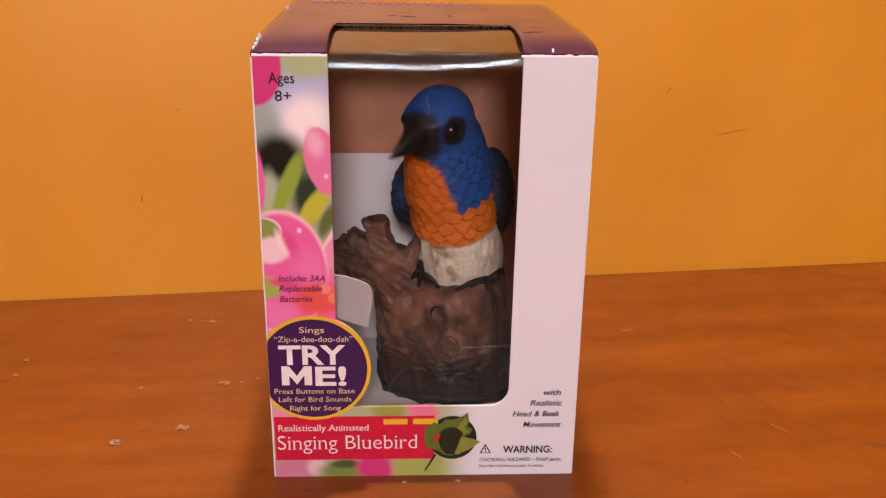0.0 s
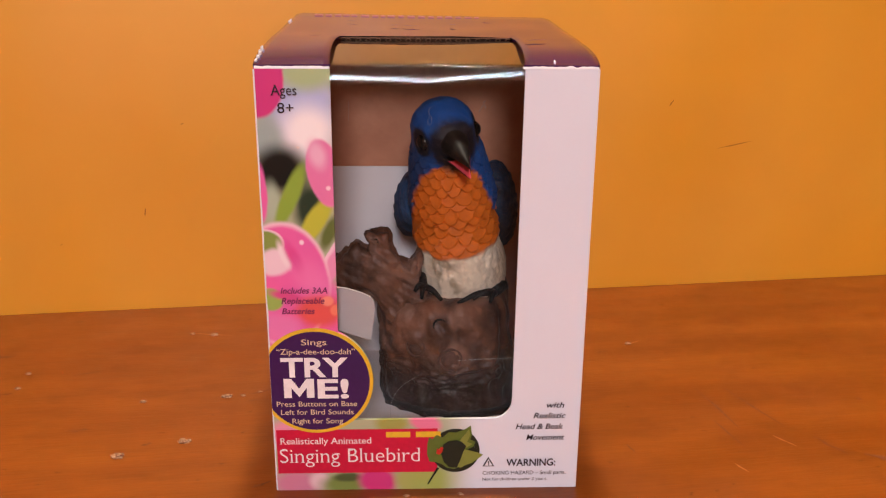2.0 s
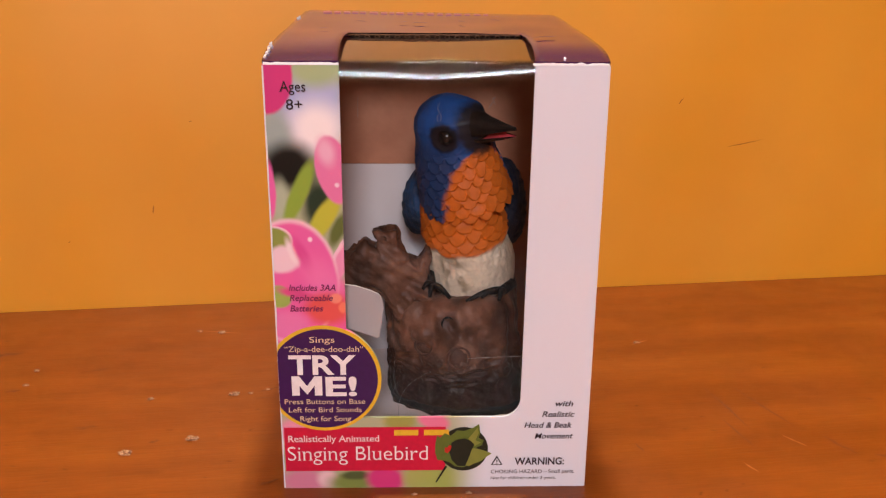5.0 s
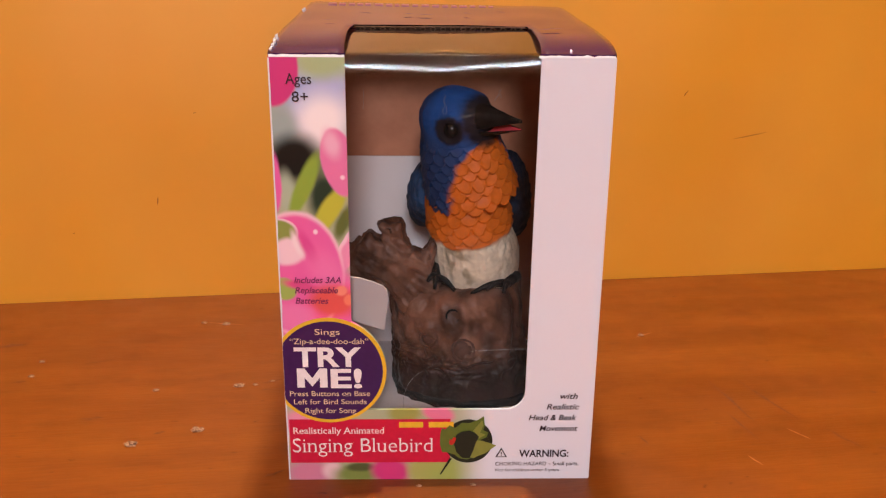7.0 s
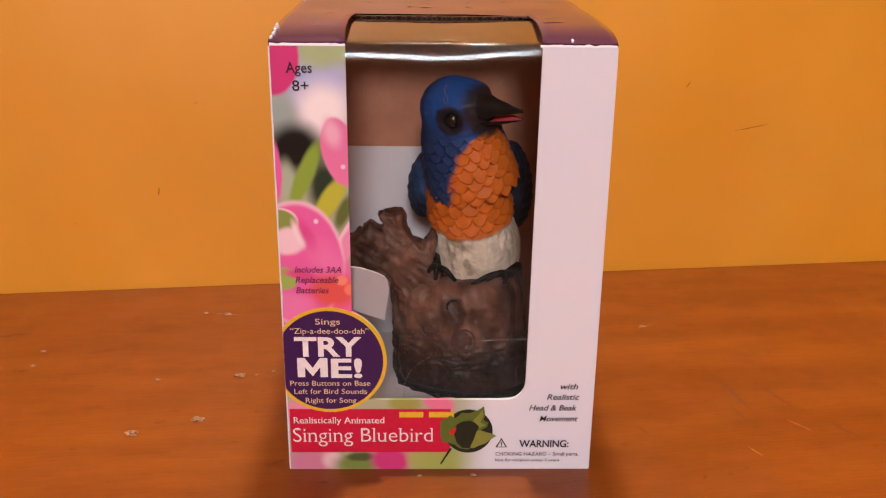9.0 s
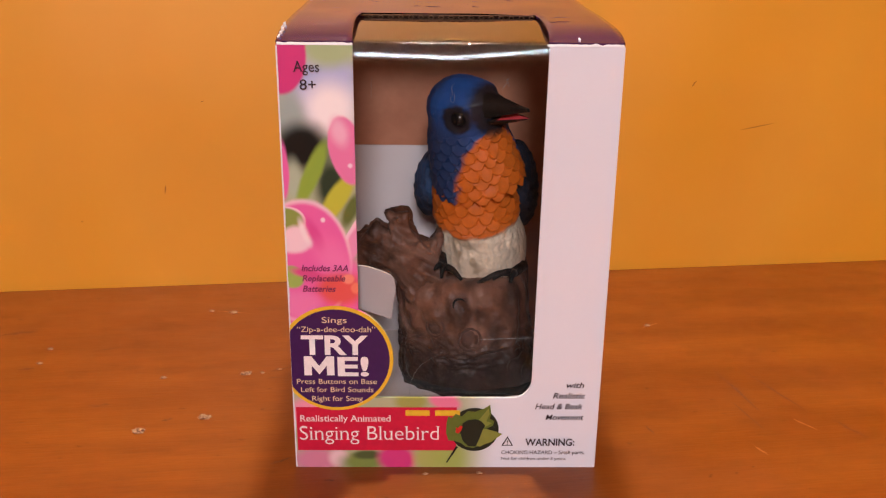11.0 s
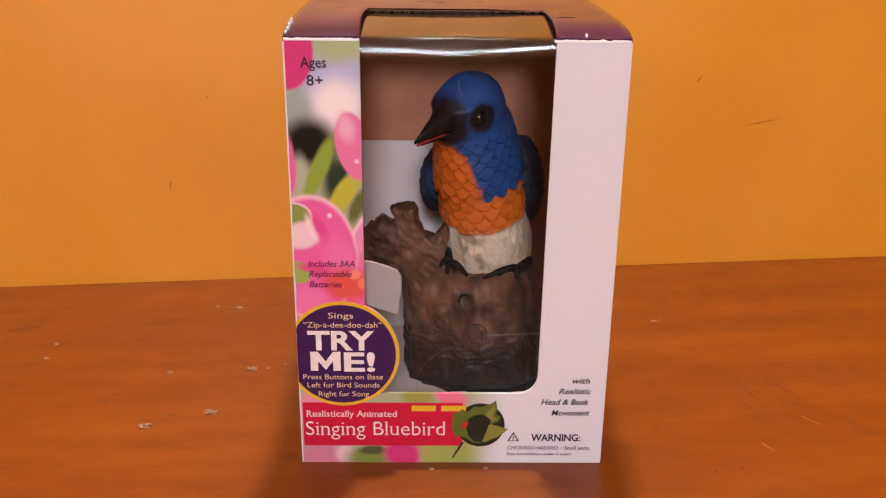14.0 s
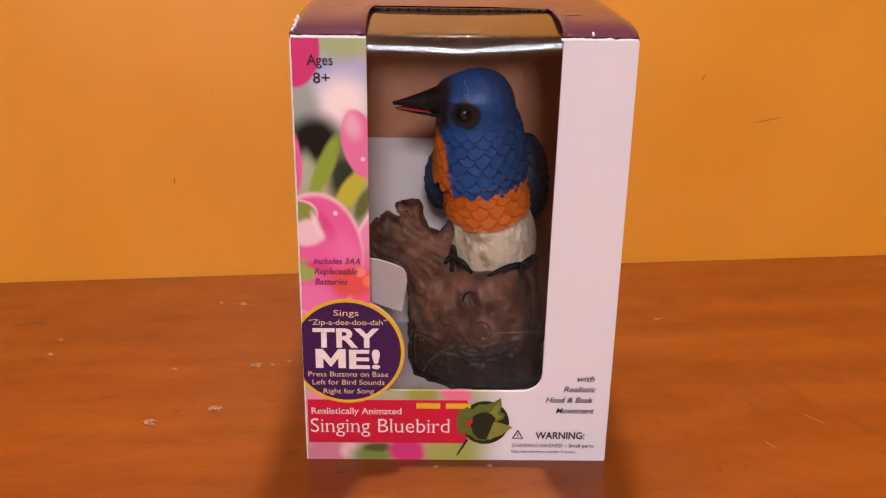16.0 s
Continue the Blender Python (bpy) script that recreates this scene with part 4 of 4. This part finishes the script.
def shaded_bark(xyz, seed=0.0):
    a = noise_field(xyz * np.array((1, 1, 0.4)), 60.0, seed)
    c = lerp(np.broadcast_to(np.array((0.200, 0.082, 0.048)), xyz.shape), (0.070, 0.028, 0.017), sstep(-0.05, 0.4, a))
    c = lerp(c, (0.25, 0.120, 0.080), sstep(0.05, 0.4, noise_field(xyz, 40.0, seed + 5)))
    # dark lower bark, with the shade low in the box put into its colour
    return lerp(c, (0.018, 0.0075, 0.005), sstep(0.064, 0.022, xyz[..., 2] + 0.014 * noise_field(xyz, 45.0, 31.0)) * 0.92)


def stump(toy):
    n_r = 220
    zs = list(np.linspace(0, 0.0795, 110))
    rows = [[trunk_point(2 * math.pi * k / n_r, z) for k in range(n_r)] for z in zs]
    top = rows[-1]
    for s, up in ((0.93, 0.003), (0.8, 0.0045), (0.6, 0.004), (0.3, 0.003), (0.02, 0.003)):
        rows.append([Vector((p.x * s, p.y * s, 0.0795 + (p.z - 0.0795) * max(0, (s - 0.75) / 0.25) + up + 0.002 * noise.noise(p * s * 120))) for p in top])
    xyz = np.array([[tuple(p) for p in row] for row in rows])
    trunk = surface("tree_stump", xyz, shaded_bark(xyz), BARK, toy, "moulded brown tree stump base with broken branch")
    bm = bmesh.new()
    rows = []
    for s, z in ((0.9, 0.0), (1.00, 0.0002), (1.015, 0.001), (1.015, 0.005), (1.0, 0.0062), (0.9, 0.0064)):
        rows.append([(trunk_point(2 * math.pi * k / 72, 0.004).x * s, trunk_point(2 * math.pi * k / 72, 0.004).y * s, z) for k in range(72)])
    bm, made = grid_mesh(rows, True)
    bm.faces.new(made[0][::-1])
    bmesh.ops.recalc_face_normals(bm, faces=bm.faces[:])
    part("base_plate", bm, BLACK, toy, "black plastic base plate", smooth=True)
    o = ORIGIN
    limb = [(-0.072, 0.0985), (-0.072, 0.1165), (-0.0545, 0.1215), (-0.0485, 0.1292), (-0.0445, 0.1262), (-0.0380, 0.1228), (-0.0362, 0.1262), (-0.0378, 0.1315), (-0.0408, 0.1362),
            (-0.0340, 0.1366), (-0.0267, 0.1372), (-0.0248, 0.1292), (-0.0186, 0.1160), (-0.0110, 0.1130), (-0.0035, 0.1232), (-0.0015, 0.1120), (-0.0030, 0.0940), (0.0060, 0.0700), (-0.0200, 0.0640), (-0.0300, 0.0800), (-0.0360, 0.0880), (-0.0470, 0.0945)]
    bm = plate([(x - o.x, z - o.z) for x, z in limb], 0.104 - o.y, 0.128 - o.y)
    bmesh.ops.bevel(bm, geom=[e for e in bm.edges if abs(e.verts[0].co.y - e.verts[1].co.y) < 1e-6], offset=0.0045, segments=3, affect="EDGES", profile=0.6)
    bmesh.ops.triangulate(bm, faces=bm.faces[:])
    for _ in range(6):
        long = [e for e in bm.edges if e.calc_length() > 0.0022]
        if not long:
            break
        bmesh.ops.subdivide_edges(bm, edges=long, cuts=1)
        bmesh.ops.triangulate(bm, faces=bm.faces[:])
    bm.normal_update()
    along = Vector((-0.75, 0, 0.66))
    for v in bm.verts:
        p = v.co
        q = p - along * (p.dot(along) * 0.72)
        d = 0.0045 * (0.30 - abs(noise.noise(q * 150))) + 0.0026 * noise.noise(p * 110) + 0.0014 * (0.3 - abs(noise.noise(q * 420)))
        d += 0.005 * noise.noise(p * 45) * (1 if v.normal.y < 0 else 0.3)
        v.co = p + v.normal * d
    me = finish("branch", bm, BARK, True)
    co = np.array([tuple(v.co) for v in me.vertices])
    rgba = np.ones((len(co), 4), np.float32)
    rgba[:, :3] = shaded_bark(co, 3.0)
    me.color_attributes.new("paint", "FLOAT_COLOR", "POINT").data.foreach_set("color", rgba.ravel())
    ob = new("branch", me)
    ob.parent = toy
    tagged(ob, "broken side branch with jagged ends")
    return trunk


def on_trunk(x, z):
    """The place on the stump's front at a height, and its angle."""
    th = math.asin(max(-1, min(1, (x - ORIGIN.x) / 0.048)))
    return trunk_point(th, z - ORIGIN.z), th


def buttons(toy):
    for name, x, z, r, label in (("button", -0.0090, 0.0565, 0.0066, "round brown push button"), ("button", 0.0160, 0.0495, 0.0078, "round brown push button"), ("speaker_hole", 0.0098, 0.0742, 0.0046, "small round hole")):
        p, th = on_trunk(x, z)
        bm = bmesh.new()
        prof = [(r * 1.12, -0.004), (r * 1.12, 0.0006), (r, 0.0012), (r * 0.90, 0.0004), (r * 0.86, -0.0006), (r * 0.80, 0.0006), (r * 0.4, 0.0012), (r * 0.02, 0.0013)]
        if name == "speaker_hole":
            prof = [(r * 1.15, -0.004), (r * 1.15, 0.0005), (r, 0.0010), (r * 0.8, 0.0002), (r * 0.7, -0.002), (r * 0.02, -0.002)]
        rows = [[(q * math.cos(2 * math.pi * k / 28), -h, q * math.sin(2 * math.pi * k / 28)) for k in range(28)] for q, h in prof]
        bm, _ = grid_mesh(rows, True)
        bmesh.ops.recalc_face_normals(bm, faces=bm.faces[:])
        ob = part(name, bm, BROWN if name == "button" else BLACK, toy, label, smooth=True)
        ob.matrix_basis = Matrix.Translation(p) @ pose(0, 0, 0, -8, 0, math.degrees(th))


def foot(toy, knee, ankle, toes):
    bm = tube([Vector(p) - ORIGIN for p in (knee, ankle)], [0.0042, 0.0036], 10)
    for tip in toes:
        a, b = Vector(ankle) - ORIGIN, Vector(tip) - ORIGIN
        line = smooth_line([a, (a + b) / 2 + Vector((0, -0.001, 0.003)), b], 5)
        tube(line, list(np.linspace(0.0030, 0.0013, len(line))), 10, bm, 0.15)
    part("foot", bm, BLACK, toy, "black clawed foot", smooth=True)


def bird_toy():
    toy = thing("singing_bird_toy", ORIGIN, "painted rubber bluebird toy perched on a brown stump base", "toy bird")
    stump(toy)
    buttons(toy)
    lower_body(toy)
    wing(toy, (-0.0085, 0.148, 0.1490), (0.0115, 0.021, 0.0250), (-12, 10, 12), 1.0)
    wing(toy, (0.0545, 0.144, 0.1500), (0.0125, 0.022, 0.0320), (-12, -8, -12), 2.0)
    foot(toy, (-0.0029, 0.116, 0.1023), (-0.0013, 0.104, 0.0984), [(-0.0075, 0.099, 0.0970), (-0.0024, 0.097, 0.0919), (0.0120, 0.098, 0.0905)])
    foot(toy, (0.0580, 0.122, 0.0930), (0.0504, 0.110, 0.0919), [(0.0343, 0.102, 0.0897), (0.0231, 0.100, 0.0873), (0.0470, 0.100, 0.0878)])
    head = head_and_breast(toy)
    head.matrix_basis = REST
    return toy, head, lower_beak(head)


# ---- small marks and crumbs ----
def crumbs():
    spots = [(-0.208, 0.043, 0.0055), (-0.168, 0.062, 0.0055), (-0.152, 0.129, 0.0050), (-0.140, 0.131, 0.0025), (-0.187, 0.249, 0.0040), (-0.207, 0.252, 0.0030), (-0.318, 0.146, 0.0026), (-0.320, 0.172, 0.0026),
             (-0.013, -0.008, 0.0022), (0.021, -0.007, 0.0024), (-0.128, 0.137, 0.0022), (0.181, 0.224, 0.0030), (-0.214, 0.122, 0.0030)]
    for i, (x, y, r) in enumerate(spots):
        bm = bmesh.new()
        r *= 0.68
        bmesh.ops.create_icosphere(bm, subdivisions=3, radius=r)
        for v in bm.verts:
            q = v.co / r
            k = 1 + 0.7 * noise.noise(q * 1.7 + Vector((i * 9.0, 0, 0))) + 0.4 * noise.noise(q * 4.5 + Vector((0, i * 5.0, 0)))
            v.co = Vector((v.co.x * k * 1.15, v.co.y * k * 0.7, max(0, v.co.z * k * 0.5 + r * 0.12)))
        ob = new("crumb", finish("crumb", bm, CRUMB))
        ob.location = (x, y, 0.0)
        tagged(ob, "small pale plaster crumb lying on the table", "crumb", "crumbs on the table")


def streak(p, q, width, mat, n, m):
    """A thin worn mark between two points of a plane, in the space m."""
    a, b = Vector((*p, 0)), Vector((*q, 0))
    d = (b - a)
    side = Vector((-d.y, d.x, 0)).normalized()
    bm = bmesh.new()
    left, right = [], []
    for k in range(9):
        s = k / 8
        w = width * math.sin(math.pi * (0.06 + 0.88 * s)) * (0.7 + 0.5 * noise.noise(Vector((k * 0.9, n * 3.1, 0))))
        c = a + d * s + side * width * 0.8 * noise.noise(Vector((s * 3, n * 1.7, 5)))
        left.append(m @ (c + side * w + Vector((0, 0, 0.00025))))
        right.append(m @ (c - side * w + Vector((0, 0, 0.00025))))
    grid_mesh([left, right], False, bm)
    bmesh.ops.recalc_face_normals(bm, faces=bm.faces[:])
    return bm


def marks():
    flat_m = Matrix.Identity(4)
    table = [((-0.372, 0.198), (-0.345, 0.208), 0.0035, DENT), ((-0.285, 0.168), (-0.262, 0.176), 0.0012, DENT), ((-0.256, 0.077), (-0.240, 0.080), 0.0022, DENT), ((-0.197, 0.057), (-0.190, 0.060), 0.0020, DENT),
             ((-0.135, 0.134), (-0.120, 0.140), 0.0018, DENT), ((-0.134, 0.122), (-0.118, 0.124), 0.0012, DENT), ((-0.100, 0.010), (-0.112, 0.003), 0.0022, DENT), ((-0.330, 0.135), (-0.318, 0.137), 0.0022, DENT),
             ((0.214, 0.137), (0.228, 0.072), 0.0013, DENT), ((0.236, 0.140), (0.262, 0.070), 0.0012, DENT), ((0.212, 0.085), (0.222, 0.045), 0.0010, DENT), ((0.275, 0.060), (0.290, 0.036), 0.0018, DENT),
             ((0.247, 0.062), (0.258, 0.046), 0.0009, PALE_MARK), ((0.207, 0.026), (0.213, 0.014), 0.0009, PALE_MARK), ((0.334, 0.117), (0.338, 0.115), 0.0020, DENT), ((0.300, 0.035), (0.330, 0.022), 0.0040, DENT),
             ((-0.205, 0.253), (-0.170, 0.247), 0.0010, PALE_MARK), ((0.176, 0.219), (0.192, 0.230), 0.0010, PALE_MARK), ((0.140, 0.052), (0.144, 0.040), 0.0010, DENT), ((0.150, 0.205), (0.160, 0.209), 0.0012, DENT)]
    for i, (p, q, w, mat) in enumerate(table):
        ob = new("table_scratch", finish("table_scratch", streak(p, q, w, mat, i, flat_m), mat))
        tagged(ob, "worn scratch in the table varnish" if mat is PALE_MARK else "dark dent in the table varnish", "scratch", "scratches on the table")
    upright = ROOM @ pose(0, 0, 0, 90, 0, 0)
    wall = [((0.245, 0.187), (0.249, 0.193), 0.0008), ((0.300, 0.1435), (0.335, 0.1505), 0.0006), ((-0.2605, 0.092), (-0.2595, 0.100), 0.0009), ((-0.2215, 0.1775), (-0.2185, 0.1785), 0.0005), ((-0.339, 0.0665), (-0.337, 0.0675), 0.0005)]
    for i, (p, q, w) in enumerate(wall):
        ob = new("wall_scuff", finish("wall_scuff", streak(p, q, w, SCUFF, i + 40, upright), SCUFF))
        tagged(ob, "short brown scuff on the orange wall", "scuff", "scuffs on the wall")


def lid_creases(b):
    """Short dark creases pressed into the lid."""
    lines = [((-0.054, 0.146), (-0.046, 0.144), 0.0012), ((-0.024, 0.121), (-0.017, 0.124), 0.0016), ((-0.015, 0.120), (-0.004, 0.118), 0.0022), ((0.017, 0.133), (0.021, 0.127), 0.0018), ((0.057, 0.045), (0.072, 0.053), 0.0022), ((-0.073, 0.082), (-0.067, 0.086), 0.0009), ((0.041, 0.168), (0.048, 0.164), 0.001)]
    for i, (p, q, w) in enumerate(lines):
        x, y = (p[0] + q[0]) / 2, (p[1] + q[1]) / 2
        run = Vector((q[0] - p[0], q[1] - p[1])) / 2
        rise = (lid_z(y + abs(run.y)) + twist(x, y) + 0.0009)
        part("crease", streak(p, q, w, CREASE, i + 70, Matrix.Translation((0, 0, rise))), CREASE, b, "dark crease in the lid")


room()
ceiling_lamp(LAMP, 0.10)
ceiling_lamp(LAMP_ABOVE, 0.08)
BOX = toy_box()
lid_marks(BOX)
lid_creases(BOX)
worn_edges(BOX)
film_marks(film(BOX))
printing(BOX)
insert_flap()
TOY, HEAD, BILL = bird_toy()
crumbs()
marks()


# ---- what moves ----
def motions():
    turn = [(0, 36), (0.1, 10), (0.2, -10), (0.3, -14), (0.5, -14), (1.5, -14), (2.5, -14), (3.4, -14), (3.5, -14), (3.6, -49), (3.7, -50), (4.2, -50), (6.3, -50), (7.1, -50), (7.2, -48), (7.3, -26), (7.4, -2),
            (7.5, 3), (7.6, -24), (7.7, -49), (7.8, -50), (9.2, -50), (11.3, -50), (11.8, -50), (11.9, -41), (12.0, -5), (12.1, 24), (12.2, 39.5), (12.3, 40.5), (13.5, 40.5), (15.1, 40.5), (15.2, 52), (15.3, 82), (15.4, 84), (16.0, 84)]
    nod = [(-90, 10), (-50, 10), (-14, 2), (0, 0), (40.5, 0), (84, 5), (120, 5)]
    neck = Matrix.Translation((0, 0, 0.042))

    def lift(a):
        return pose(0, 0, 0, -float(np.interp(a, [n[0] for n in nod], [n[1] for n in nod])))

    walk(HEAD, [(t, REST @ pose(0, 0, 0, 0, 0, -a) @ neck @ lift(a) @ neck.inverted()) for t, a in turn])
    gape = [(0, 1), (0.1, 2), (0.2, 6), (0.3, 16), (0.4, 15), (0.5, 14), (0.6, 6), (0.8, 12), (1.0, 2), (1.2, 13), (1.4, 6), (1.6, 15), (1.8, 15), (2.0, 14), (2.2, 6), (2.4, 14), (2.6, 15), (2.8, 14), (3.0, 16), (3.2, 16),
            (3.4, 8), (3.5, 2), (3.6, 7), (3.8, 9), (4.0, 8), (4.2, 8), (5.0, 8), (5.6, 10), (6.3, 8), (6.6, 9), (7.0, 9), (7.3, 4), (7.4, 7), (7.5, 16), (7.6, 13), (7.7, 12), (8.0, 9), (8.4, 8), (8.6, 9), (9.2, 9), (10.2, 8), (11.3, 9),
            (11.8, 8), (12.0, 14), (12.1, 4), (12.2, 15), (12.4, 14), (12.5, 8), (12.6, 11), (12.8, 11), (13.0, 14), (13.2, 14), (13.4, 12), (13.6, 12), (13.8, 11), (14.0, 5), (14.2, 9), (14.4, 6), (14.5, 13), (14.6, 13), (14.8, 15), (15.0, 14),
            (15.2, 3), (15.3, 1), (15.6, 1), (15.8, 7), (16.0, 6)]
    walk(BILL, [(t, pose(*BEAK_HINGE, 1.12 * a - 2)) for t, a in gape])


motions()
